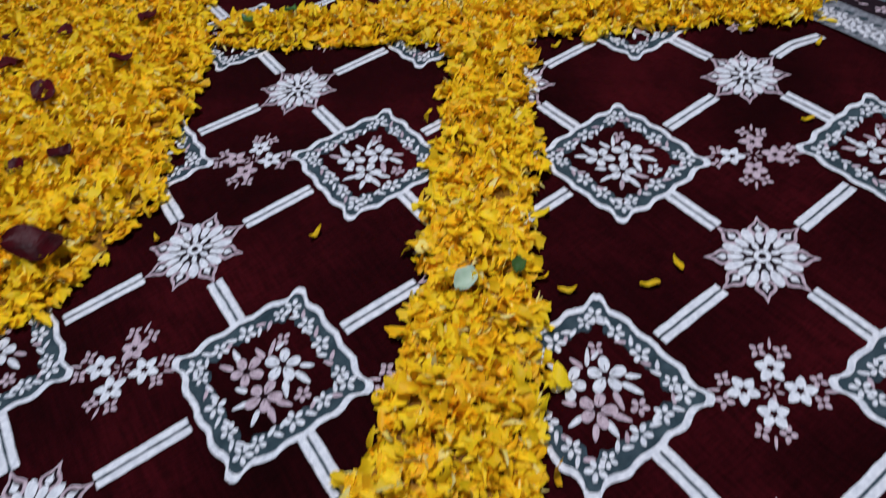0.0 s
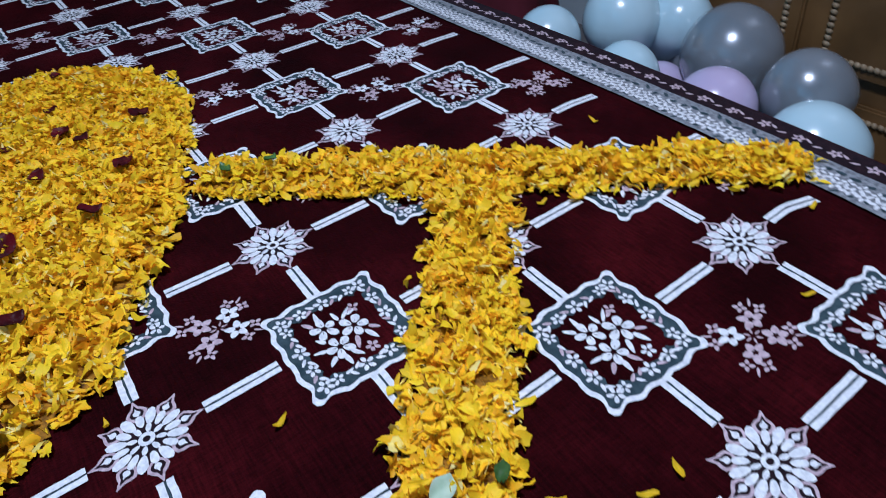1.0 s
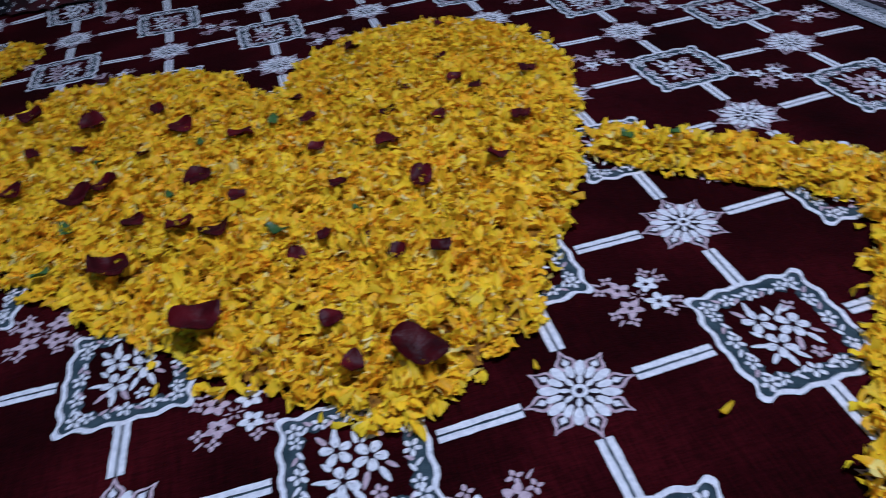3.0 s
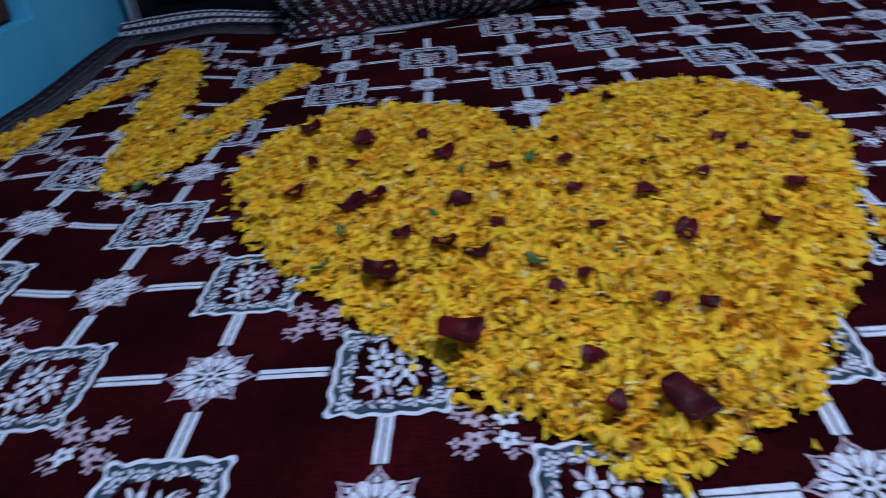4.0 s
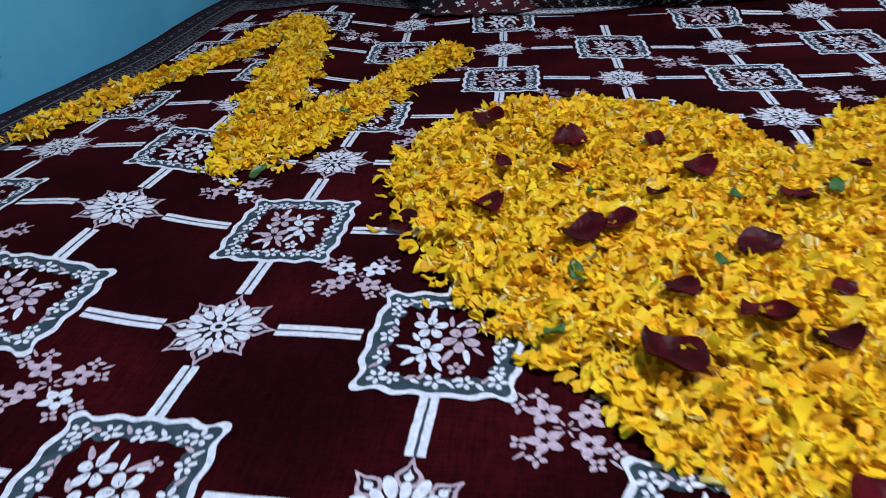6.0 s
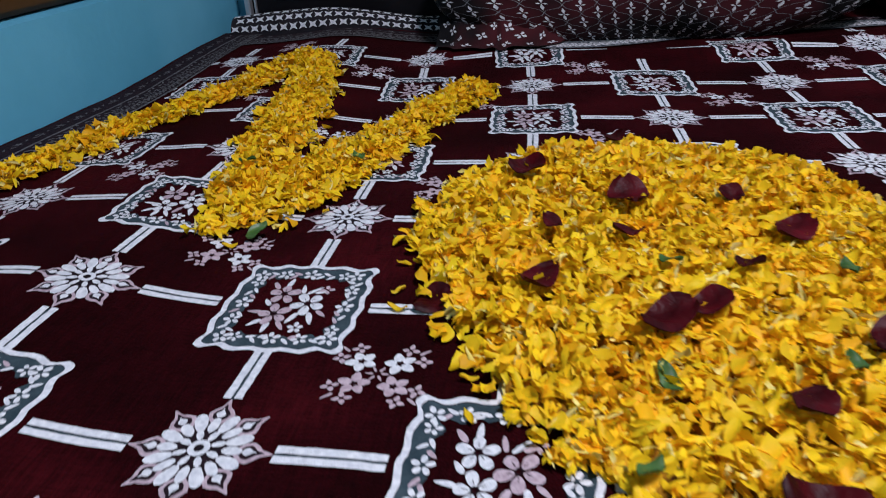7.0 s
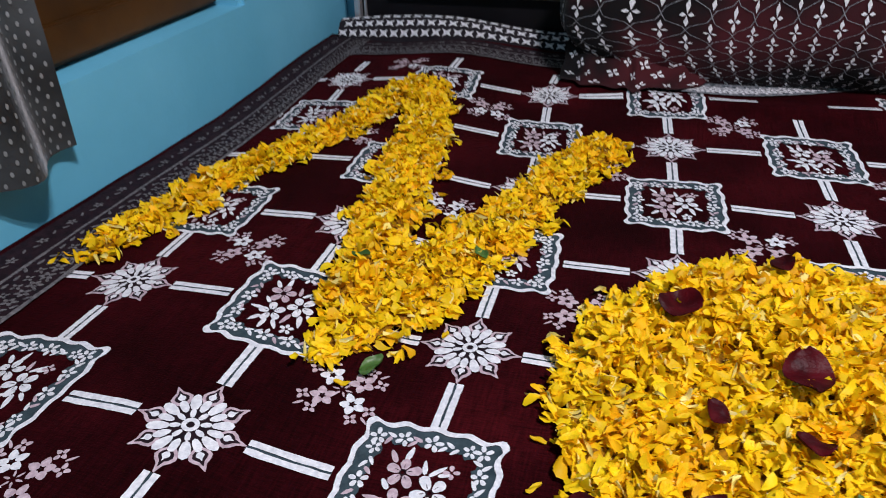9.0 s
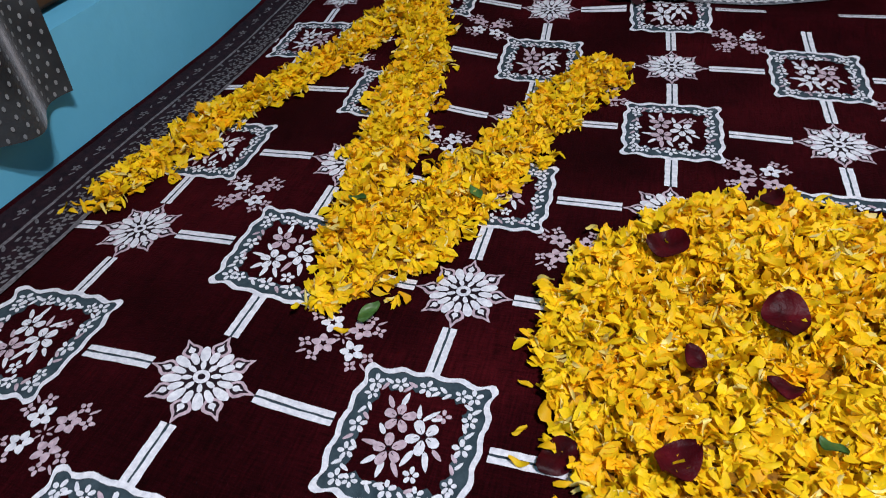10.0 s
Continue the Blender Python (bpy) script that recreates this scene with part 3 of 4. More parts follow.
hv, hf = grid(-1.003, 0.60, 180, 0.082, 0.64, 66, cushion)
cushion_part = part("cushion", hv, hf, M_CREAM, headboard, "padded cream leatherette panel", smooth=True)
for bx, bz in BUTTONS:
    if bx > -0.45:
        continue
    bm = bmesh.new()
    bmesh.ops.create_icosphere(bm, subdivisions=1, radius=0.0105, matrix=Matrix.Translation((bx, HB_Y - 0.004, bz)) @ Matrix.Diagonal((1, 0.6, 1, 1)))
    part_bm("crystal_button", bm, M_CRYSTAL, cushion_part, "faceted crystal button")

# folded sheet edge along the headboard
sheet = thing("folded_sheet", "black bed sheet with white geometric print folded along the headboard", "sheet")


def sheet_point(s, t):
    x = -1.086 + 0.62 * s
    a = t * math.pi * 1.05
    r = 0.026 + 0.004 * math.sin(9 * s)
    return x, 1.384 - r * 1.1 * math.cos(a) + 0.004 * math.sin(13 * s), bed_z(x, 1.37) - 0.006 + r * 1.55 * math.sin(a) * (0.9 + 0.1 * math.sin(6 * s))


sv, sf = grid(0, 1, 60, 0, 1, 12, sheet_point)
sheet_cloth = part("cloth", sv, sf, M_SHEET, sheet, smooth=True)
pv, pf = [], []
for row in range(3):
    for col in range(30):
        s, t = (col + 0.5 + 0.5 * (row % 2)) / 31, 0.14 + 0.14 * row
        ds, dt = 0.0135, 0.055
        shape = ((-1, -0.9), (0, -0.45), (1, -0.9), (0.55, 0), (1, 0.9), (0, 0.45), (-1, 0.9), (-0.55, 0))
        k = len(pv)
        for a, b in shape:
            x, y, z = sheet_point(min(1, max(0, s + a * ds)), t + b * dt)
            pv.append((x, y - 0.0022, z + 0.0012))
        pf += [(k, k + 1, k + 7), (k + 1, k + 2, k + 3), (k + 1, k + 3, k + 7), (k + 7, k + 3, k + 5), (k + 3, k + 4, k + 5), (k + 7, k + 5, k + 6)]
part("white_print", pv, pf, M_WHITE, sheet_cloth, "white geometric print", kind="stuff")


# ---- pillows in patterned velvet covers ----
def build_pillow(cx, cy, cz, length, depth, height, seed, lean, group):
    """A soft, sagging pillow with corners pulled out; its print follows the cloth."""
    rnd = random.Random(seed)
    o = rnd.uniform(0, 9)

    def shell(u, v):
        """u, v: angles round and over the pillow."""
        c, s = math.cos(u), math.sin(u)
        k = 1 / max(abs(c), abs(s))
        sq = 1 + 0.78 * (min(k, 1.3) - 1)
        cv_, sv_ = math.cos(v), math.sin(v)
        px, py = length / 2 * c * sq * abs(cv_) ** 0.62, depth / 2 * s * sq * abs(cv_) ** 0.62
        pz = height / 2 * math.copysign(abs(sv_) ** 0.85, sv_)
        if pz < 0:
            pz *= 0.72
        wr = noise.noise((px * 6 + o, py * 6, pz * 5)) * 0.022 + noise.noise((px * 17 + o, py * 17, pz * 14)) * 0.005
        px, py, pz = px + wr * c, py + wr * s, pz + wr * 0.8
        a = math.radians(lean)
        py, pz = py * math.cos(a) - pz * math.sin(a), py * math.sin(a) + pz * math.cos(a)
        return Vector((cx + px, cy + py, cz + pz))
    n, m = 96, 44
    verts, faces = [], []
    for j in range(m + 1):
        for i in range(n):
            verts.append(shell(2 * math.pi * i / n, -math.pi / 2 + math.pi * j / m))
    for j in range(m):
        for i in range(n):
            faces.append((j * n + i, j * n + (i + 1) % n, (j + 1) * n + (i + 1) % n, (j + 1) * n + i))
    ob = thing("pillow", "plump maroon and black velvet pillow with white cross-flower print", "pillow", group=group)
    cover = part("cover", verts, faces, M_PILLOW, ob, smooth=True)
    # print: cross flowers joined by thin ogee lines
    pv, pf, ps = [], [], []
    pitch = 0.051

    def on(x, y, side):
        """A place of the flat print laid over the cloth: x along, y round the girth."""
        v = y / (height * 0.62)
        if abs(v) > 1.48:
            return None
        cu = x / (length / 2)
        if abs(cu) > 0.99:
            return None
        u = math.acos(cu)
        u = -u if side < 0 else u
        return shell(u, v)

    def facet(pts, side, slot):
        got = [on(x, y, side) for x, y in pts]
        if any(g is None for g in got):
            return
        mid = sum(got, Vector()) / len(got)
        nn = (got[1] - got[0]).cross(got[2] - got[0])
        if nn.length < 1e-12:
            return
        nn.normalize()
        if nn.dot(mid - Vector((cx, cy, cz))) < 0:
            nn = -nn
        k = len(pv)
        pv.extend(g + nn * 0.0022 for g in got)
        pf.append(tuple(range(k, k + len(got))))
        ps.append(slot)
    cols = int(length / pitch / 2) + 1
    rows = int(height * 0.62 * 1.45 / pitch) + 1
    for side in (-1,):
        for a in range(-cols, cols + 1):
            for b in range(-rows * 2, rows * 2 + 1):
                x, y = (a + 0.5 * (b % 2)) * pitch, b * pitch * 0.52
                for q in range(4):
                    w = q * math.pi / 2
                    c, s = math.cos(w), math.sin(w)
                    ln, wd = (0.0190, 0.0026) if q % 2 else (0.0080, 0.0022)
                    facet([(x + c * 0.0006, y + s * 0.0006), (x + c * ln * 0.55 - s * wd, y + s * ln * 0.55 + c * wd), (x + c * ln, y + s * ln), (x + c * ln * 0.55 + s * wd, y + s * ln * 0.55 - c * wd)], side, 0)
                for sx in (-1, 1):
                    pts = [(0.5, 0.0), (0.42, 0.16), (0.25, 0.26), (0.08, 0.36), (0.0, 0.52)]
                    for (xa, ya), (xb, yb) in zip(pts, pts[1:]):
                        xa, xb = xa * sx * pitch, xb * sx * pitch
                        ya, yb = ya * pitch, yb * pitch
                        facet([(x + xa, y + ya), (x + xb, y + yb), (x + xb + sx * 0.0008, y + yb + 0.0005), (x + xa + sx * 0.0008, y + ya + 0.0005)], side, 1)
    part("flower_print", pv, pf, [M_WHITE, M_SILVERPILE], cover, "white cross-flower print", slots=ps, kind="stuff")
    return ob


build_pillow(-0.322, 1.298, 0.108, 0.70, 0.235, 0.305, 3, -8, "pillows at the headboard")
build_pillow(0.345, 1.300, 0.102, 0.60, 0.23, 0.27, 5, -8, "pillows at the headboard")


# crumpled corner of the pillow cover lying on the bed
def skirt_point(u, t):
    x = -0.648 + 0.215 * u - 0.012 * t + 0.010 * noise.noise((u * 6, t * 3, 5.0))
    front = 1.205 - 0.055 * math.sin(math.pi * u) ** 0.8 + 0.022 * noise.noise((u * 8, 3.0, 1.0))
    y = 1.232 + (front - 1.232) * t
    rise = 0.125 - 0.055 * step(0.3, 0.0, u)
    z = bed_z(x, y) + 0.006 + rise * (1 - t) ** 1.7 + 0.022 * (1.05 - t) * noise.noise((u * 7, t * 5, 2.0)) * t ** 0.3
    return x, y, z


kv, kf = grid(0, 1, 40, 0, 1, 22, skirt_point)
flap = thing("pillow_cover_flap", "crumpled maroon velvet flap of a pillow cover on the bedspread", "fabric")
flap_cloth = part("cloth", kv, kf, M_PILLOW, flap, smooth=True)
fv, ff = [], []
for a in range(6):
    for b in range(6):
        u, t = (a + 0.4 + 0.5 * (b % 2)) / 6.6, (b + 0.5) / 6
        c = Vector(skirt_point(u, t))
        for q in range(4):
            w = q * math.pi / 2 + 0.3
            k = len(fv)
            for r_, o_ in ((0.08, 0), (0.6, 0.3), (1, 0), (0.6, -0.3)):
                du, dt = (r_ * math.cos(w) - o_ * math.sin(w)) * 0.036, (r_ * math.sin(w) + o_ * math.cos(w)) * 0.060
                p = skirt_point(min(1, max(0, u + du)), min(1, max(0, t + dt)))
                fv.append((p[0], p[1] - 0.001, p[2] + 0.0022))
            ff.append((k, k + 1, k + 2, k + 3))
part("flower_print", fv, ff, M_WHITE, flap_cloth, "white cross-flower print", kind="stuff")


# ---- hanging tassel strings ----
def tassel(x, y, bottom, top, size):
    ob = thing("tassel_string", "cream tassel hanging on a thin thread", "tassel", group="tassels hanging over the bed")
    verts, faces = [], []
    for ring, (z, r) in enumerate(((top, 0.0008), (bottom + size * 1.15, 0.0008))):
        for q in range(6):
            verts.append((x + r * math.cos(q * math.pi / 3), y + r * math.sin(q * math.pi / 3), z))
    faces = [(q, (q + 1) % 6, 6 + (q + 1) % 6, 6 + q) for q in range(6)]
    part("thread", verts, faces, M_TASSEL, ob)
    verts, faces = [], []
    prof = ((1.20, 0.0012), (1.12, 0.0045), (1.0, 0.0062), (0.90, 0.0036), (0.80, 0.0055), (0.3, 0.0075), (0.0, 0.0085))
    for k, (h, r) in enumerate(prof):
        for q in range(12):
            w = q * math.pi / 6
            rr = 0.58 * r * (1 + 0.30 * math.sin(q * 2.3) * (k > 3))
            verts.append((x + rr * math.cos(w), y + rr * math.sin(w), bottom + h * size + (0.004 * math.sin(q * 1.7) if k == len(prof) - 1 else 0)))
    for k in range(len(prof) - 1):
        for q in range(12):
            faces.append((k * 12 + q, k * 12 + (q + 1) % 12, (k + 1) * 12 + (q + 1) % 12, (k + 1) * 12 + q))
    part("tassel_head", verts, faces, M_TASSEL, ob, smooth=True)


for x, y, b in ((-1.098, 1.270, 0.226), (-1.096, 1.285, 0.234), (-1.094, 1.303, 0.239), (-1.092, 1.320, 0.232), (-1.090, 1.338, 0.242), (-0.985, 1.362, 0.212),
                (-0.922, 1.360, 0.186), (-0.900, 1.360, 0.204), (-0.884, 1.360, 0.152), (-0.865, 1.360, 0.208), (-0.815, 1.362, 0.218), (-0.785, 1.362, 0.238)):
    tassel(x, y, b, 0.80, 0.030)
rod = thing("valance_rod", "thin rod over the headboard from which tassels hang", "rod")
part_bm("rod", slab(-1.110, 0.2, 1.355, 1.367, 0.80, 0.812, 0.003), M_SILVER, rod)
part_bm("side_rod", slab(-1.102, -1.086, 1.26, 1.355, 0.80, 0.812, 0.003), M_SILVER, rod)


# ---- balloons beside the bed ----
def balloon(x, y, z, r, mat, label, tilt):
    ob = thing("balloon", label, "balloon", group="balloons heaped beside the bed")
    verts, faces = [], []
    prof = [(math.cos(t), math.sin(t)) for t in [math.pi * k / 20 for k in range(21)]]
    for h, w in prof:
        zz = h * r * (1.08 if h > 0 else 1.0 + 0.28 * abs(h) ** 3)
        ww = w * r * (1.0 - (0.10 * abs(h) if h < 0 else 0))
        for q in range(32):
            verts.append((ww * math.cos(q * math.pi / 16), ww * math.sin(q * math.pi / 16), zz))
    for k in range(20):
        for q in range(32):
            faces.append((k * 32 + q, (k + 1) * 32 + q, (k + 1) * 32 + (q + 1) % 32, k * 32 + (q + 1) % 32))
    skin = part("skin", verts, faces, mat, ob, smooth=True)
    bm = bmesh.new()
    bmesh.ops.create_cone(bm, cap_ends=True, segments=12, radius1=0.010, radius2=0.004, depth=0.016, matrix=Matrix.Translation((0, 0, -r * 1.30)))
    part_bm("knot", bm, mat, skin)
    ob.matrix_basis = pose(x, y, z, *tilt)


SKY, LILAC, GREY = ("glossy pale blue balloon in a heap", M_B_SKY), ("glossy pale lilac balloon in a heap", M_B_LILAC), ("pearly grey balloon in a heap", M_B_GREY)
for x, y, z, r, (label, mat) in (
        (0.850, 0.548, -0.102, 0.060, SKY), (1.000, 0.511, -0.098, 0.072, SKY), (1.090, 0.455, -0.115, 0.064, SKY), (1.060, 0.311, -0.129, 0.086, GREY), (1.000, 0.128, -0.119, 0.069, GREY),
        (0.900, 0.046, -0.145, 0.074, SKY), (0.900, 0.219, -0.140, 0.066, LILAC), (0.820, 0.330, -0.093, 0.054, SKY), (0.990, 0.400, -0.200, 0.055, LILAC), (0.860, -0.070, -0.160, 0.045, GREY), (1.130, 0.420, -0.170, 0.076, GREY),
        (1.000, 0.160, -0.230, 0.050, LILAC), (0.90, 0.300, -0.330, 0.075, GREY), (0.84, 0.120, -0.330, 0.080, SKY), (1.07, 0.200, -0.290, 0.08, SKY), (0.93, 0.480, -0.300, 0.085, LILAC),
        (0.84, 0.640, -0.310, 0.085, SKY), (0.87, -0.060, -0.300, 0.085, LILAC), (1.08, 0.400, -0.330, 0.085, GREY), (1.03, 0.030, -0.350, 0.09, SKY)):
    balloon(x, y - 0.016, z - 0.012, r, mat, label, (random.uniform(-25, 25), random.uniform(-25, 25), random.uniform(0, 90)))

# ---- wardrobe behind the balloons ----
wardrobe = thing("wardrobe", "dark brown wooden wardrobe with carved beading on its panels", "wardrobe")
WX = 1.22
part_bm("body", slab(WX, ROOM_R - 0.01, -0.75, 0.62, FLOOR_Z, 1.2, 0.004), M_DARKWOOD, wardrobe)


def beading(y0, z0, y1, z1):
    n = int(math.hypot(y1 - y0, z1 - z0) / 0.011)
    bm = bmesh.new()
    for k in range(n):
        t = (k + 0.5) / n
        bmesh.ops.create_icosphere(bm, subdivisions=1, radius=0.0068, matrix=Matrix.Translation((WX - 0.013, y0 + (y1 - y0) * t, z0 + (z1 - z0) * t)) @ pose(0, 0, 0, 25, 0, 0) @ Matrix.Diagonal((0.8, 1.1, 0.9, 1)))
    part_bm("beading", bm, M_BEAD, wardrobe, "carved rope beading", smooth=True)


for y0, y1 in ((-0.70, -0.22), (-0.20, 0.244), (0.27, 0.60)):
    for z0, z1 in ((FLOOR_Z + 0.05, -0.225), (-0.182, 1.15)):
        part_bm("door_panel", slab(WX - 0.012, WX, y0, y1, z0, z1, 0.004), M_DARKWOOD, wardrobe, "dark polished door panel")
        beading(y0 + 0.03, z1 - 0.025, y1 - 0.03, z1 - 0.025)
        beading(y0 + 0.03, z0 + 0.025, y1 - 0.03, z0 + 0.025)
        beading(y0 + 0.03, z0 + 0.03, y0 + 0.03, z1 - 0.03)
        beading(y1 - 0.03, z0 + 0.03, y1 - 0.03, z1 - 0.03)

# ---- cloth hung over a stool beyond the balloons ----
def drape(u, v):
    a, over = u * 2 * math.pi, max(0.0, v - 0.45)
    r = min(v, 0.45) / 0.45 * 0.17 + 0.05 * over * (1.2 + math.sin(7 * a))
    return 0.98 + r * math.cos(a), 0.98 + r * math.sin(a) * 1.3, 0.02 - 0.75 * over + 0.010 * noise.noise((math.cos(a) * 2, math.sin(a) * 2, v * 3))


stool = thing("draped_stool", "stool under a dark maroon cloth beside the bed", "stool")
ov, of = grid(0, 1, 64, 0.001, 1, 24, drape)
part("cloth", ov, of, M_CLOTH, stool, "hanging dark maroon cloth", smooth=True)
part_bm("seat", slab(0.86, 1.10, 0.82, 1.14, -0.03, 0.004, 0.01), M_DARKWOOD, stool)
for lx, ly in ((0.88, 0.84), (1.08, 0.84), (0.88, 1.12), (1.08, 1.12)):
    part_bm("leg", slab(lx - 0.015, lx + 0.015, ly - 0.015, ly + 0.015, FLOOR_Z, -0.03, 0.003), M_DARKWOOD, stool)

# ---- pendant lamps ----
def pendant_lamp(x, y, z, watts):
    lamp = thing("pendant_lamp", "white LED bulb hanging on a thin white cord", "pendant lamp", group="lamps hanging over the bed")
    bm = bmesh.new()
    bmesh.ops.create_cone(bm, cap_ends=True, segments=10, radius1=0.003, radius2=0.003, depth=CEIL_Z - z - 0.05, matrix=Matrix.Translation((x, y, (CEIL_Z + z + 0.05) / 2)))
    part_bm("cord", bm, M_PLASTER, lamp)
    bm = bmesh.new()
    bmesh.ops.create_cone(bm, cap_ends=True, segments=20, radius1=0.022, radius2=0.014, depth=0.05, matrix=Matrix.Translation((x, y, z + 0.055)))
    part_bm("holder", bm, M_PLASTER, lamp)
    bm = bmesh.new()
    bmesh.ops.create_uvsphere(bm, u_segments=20, v_segments=12, radius=0.03, matrix=Matrix.Translation((x, y, z)))
    part_bm("bulb", bm, M_BULB, lamp, "glowing white bulb", smooth=True)
    light = bpy.data.lights.new("bulb_light", "AREA")
    light.shape, light.size, light.energy, light.color = "DISK", 0.07, watts, (0.90, 0.95, 1.0)
    o = new("bulb_light", light)
    o.matrix_basis = pose(x, y, z - 0.036)


for x, y in ((0.03, -0.16), (0.20, -0.24), (0.15, -0.06)):
    pendant_lamp(x, y, 1.85, 15)


# ---- flower petals ----
def petal_shapes():
    """Twelve crumpled, blunt petal forms: 5 x 3 points each, about 1 unit long."""
    forms = []
    rnd = random.Random(4)
    for _ in range(12):
        curl, cup, twist, bend_y = rnd.uniform(-1.1, 1.2), rnd.uniform(0.1, 0.9), rnd.uniform(-1.3, 1.3), rnd.uniform(-0.5, 0.5)
        tip, notch, ruffle, wob = rnd.uniform(0.62, 1.0), rnd.choice((0.0, 0.08, 0.14)), rnd.uniform(0.03, 0.10), rnd.uniform(0, 6)
        pts = []
        for i in range(5):
            t = i / 4
            w = (0.14, 0.36, 0.50, 0.56, 0.46 * tip)[i] * 0.46
            for j in (-1, 0, 1):
                y = j * w * (1 + rnd.uniform(-0.16, 0.16))
                z = curl * (t - 0.4) ** 2 + cup * abs(j) * w * 0.9 + twist * (t - 0.5) * y + ruffle * math.sin(5.5 * t + 2.0 * j + wob)
                x = t - 0.5 + ((0.06 - notch) * (1 - abs(j)) if i == 4 else 0) + rnd.uniform(-0.02, 0.02)
                pts.append((x, y + bend_y * (t - 0.5) ** 2, z))
        forms.append(pts)
    return np.array(forms)


FORMS = petal_shapes()
QUADS = np.array([(i * 3 + j, i * 3 + j + 1, i * 3 + j + 4, i * 3 + j + 3) for i in range(4) for j in range(2)])


def petal_cloud(name, parent, places, seed):
    """One mesh of loose petals. places: rows of x, y, z, size of tilt, floor, heading."""
    rs = np.random.RandomState(seed)
    n = len(places)
    form = FORMS[rs.randint(0, 12, n)].copy()
    length = rs.uniform(0.0085, 0.0175, n)
    width = rs.uniform(0.75, 1.25, n)
    width[rs.rand(n) < 0.35] *= 0.55
    thin = rs.rand(n) < 0.10
    width[thin] *= 0.32
    form[:, :, 0] *= length[:, None]
    form[:, :, 1] *= (length * width)[:, None]
    form[:, :, 2] *= length[:, None]
    form[rs.rand(n) < 0.5, :, 2] *= -1
    yaw, pitch, roll = places[:, 5], rs.normal(0, 1, n) * places[:, 3], rs.normal(0, 1, n) * places[:, 3]
    cy, sy, cp, sp, cr, sr = np.cos(yaw), np.sin(yaw), np.cos(pitch), np.sin(pitch), np.cos(roll), np.sin(roll)
    R = np.empty((n, 3, 3))
    R[:, 0, 0], R[:, 0, 1], R[:, 0, 2] = cy * cp, cy * sp * sr - sy * cr, cy * sp * cr + sy * sr
    R[:, 1, 0], R[:, 1, 1], R[:, 1, 2] = sy * cp, sy * sp * sr + cy * cr, sy * sp * cr - cy * sr
    R[:, 2, 0], R[:, 2, 1], R[:, 2, 2] = -sp, cp * sr, cp * cr
    v = np.einsum("nij,nkj->nki", R, form)
    low = v[:, :, 2].min(axis=1)
    v += places[:, None, :3]
    floor = places[:, 4]
    v[:, :, 2] += np.maximum(0, floor - (places[:, 2] + low))[:, None]
    faces = (QUADS[None] + (np.arange(n) * 15)[:, None, None]).reshape(-1, 4)
    slot = np.where(rs.rand(n) < 0.26, 1, 0)
    slot[thin] = 2
    slot[(rs.rand(n) < 0.012)] = 2
    me = bpy.data.meshes.new(name)
    me.vertices.add(n * 15)
    me.vertices.foreach_set("co", v.ravel())
    me.loops.add(len(faces) * 4)
    me.loops.foreach_set("vertex_index", faces.ravel())
    me.polygons.add(len(faces))
    me.polygons.foreach_set("loop_start", np.arange(len(faces)) * 4)
    for m in (M_MARI, M_MARI2, M_PALE):
        me.materials.append(m)
    me.polygons.foreach_set("material_index", np.repeat(slot, 8))
    me.polygons.foreach_set("use_smooth", np.ones(len(faces), dtype=bool))
    me.update(calc_edges=True)
    ob = new(name, me)
    ob.parent = parent
    ob["kind"] = "stuff"
    return ob


def along(x, y, strokes):
    """Signed depth inside thick strokes: rows of x0, y0, r0, x1, y1, r1."""
    best = -9.0
    for x0, y0, r0, x1, y1, r1 in strokes:
        dx, dy = x1 - x0, y1 - y0
        t = min(1.0, max(0.0, ((x - x0) * dx + (y - y0) * dy) / (dx * dx + dy * dy)))
        best = max(best, r0 + (r1 - r0) * t - math.hypot(x - x0 - dx * t, y - y0 - dy * t))
    return best


def flank(x, y, x0, y0, x1, y1):
    """How far a place lies to the left of the line from the first point to the second."""
    dx, dy = x1 - x0, y1 - y0
    return (dx * (y - y0) - dy * (x - x0)) / math.hypot(dx, dy)


def heart_depth(x, y):
    """Two round lobes and a body with bulging flanks that narrows to the tip."""
    lobes = max(0.196 - math.hypot(x + 0.374, y - 0.552), 0.190 - math.hypot(x - 0.014, y - 0.545))
    left = min(flank(x, y, -0.284, 0.112, -0.120, -0.012), flank(x, y, -0.502, 0.342, -0.284, 0.112), flank(x, y, -0.572, 0.520, -0.502, 0.342))
    right = min(flank(x, y, -0.120, -0.012, -0.002, 0.060), flank(x, y, -0.002, 0.060, 0.112, 0.230), flank(x, y, 0.112, 0.230, 0.200, 0.460))
    return max(lobes, min(left, right, 0.585 - y, x + 0.572, 0.206 - x))


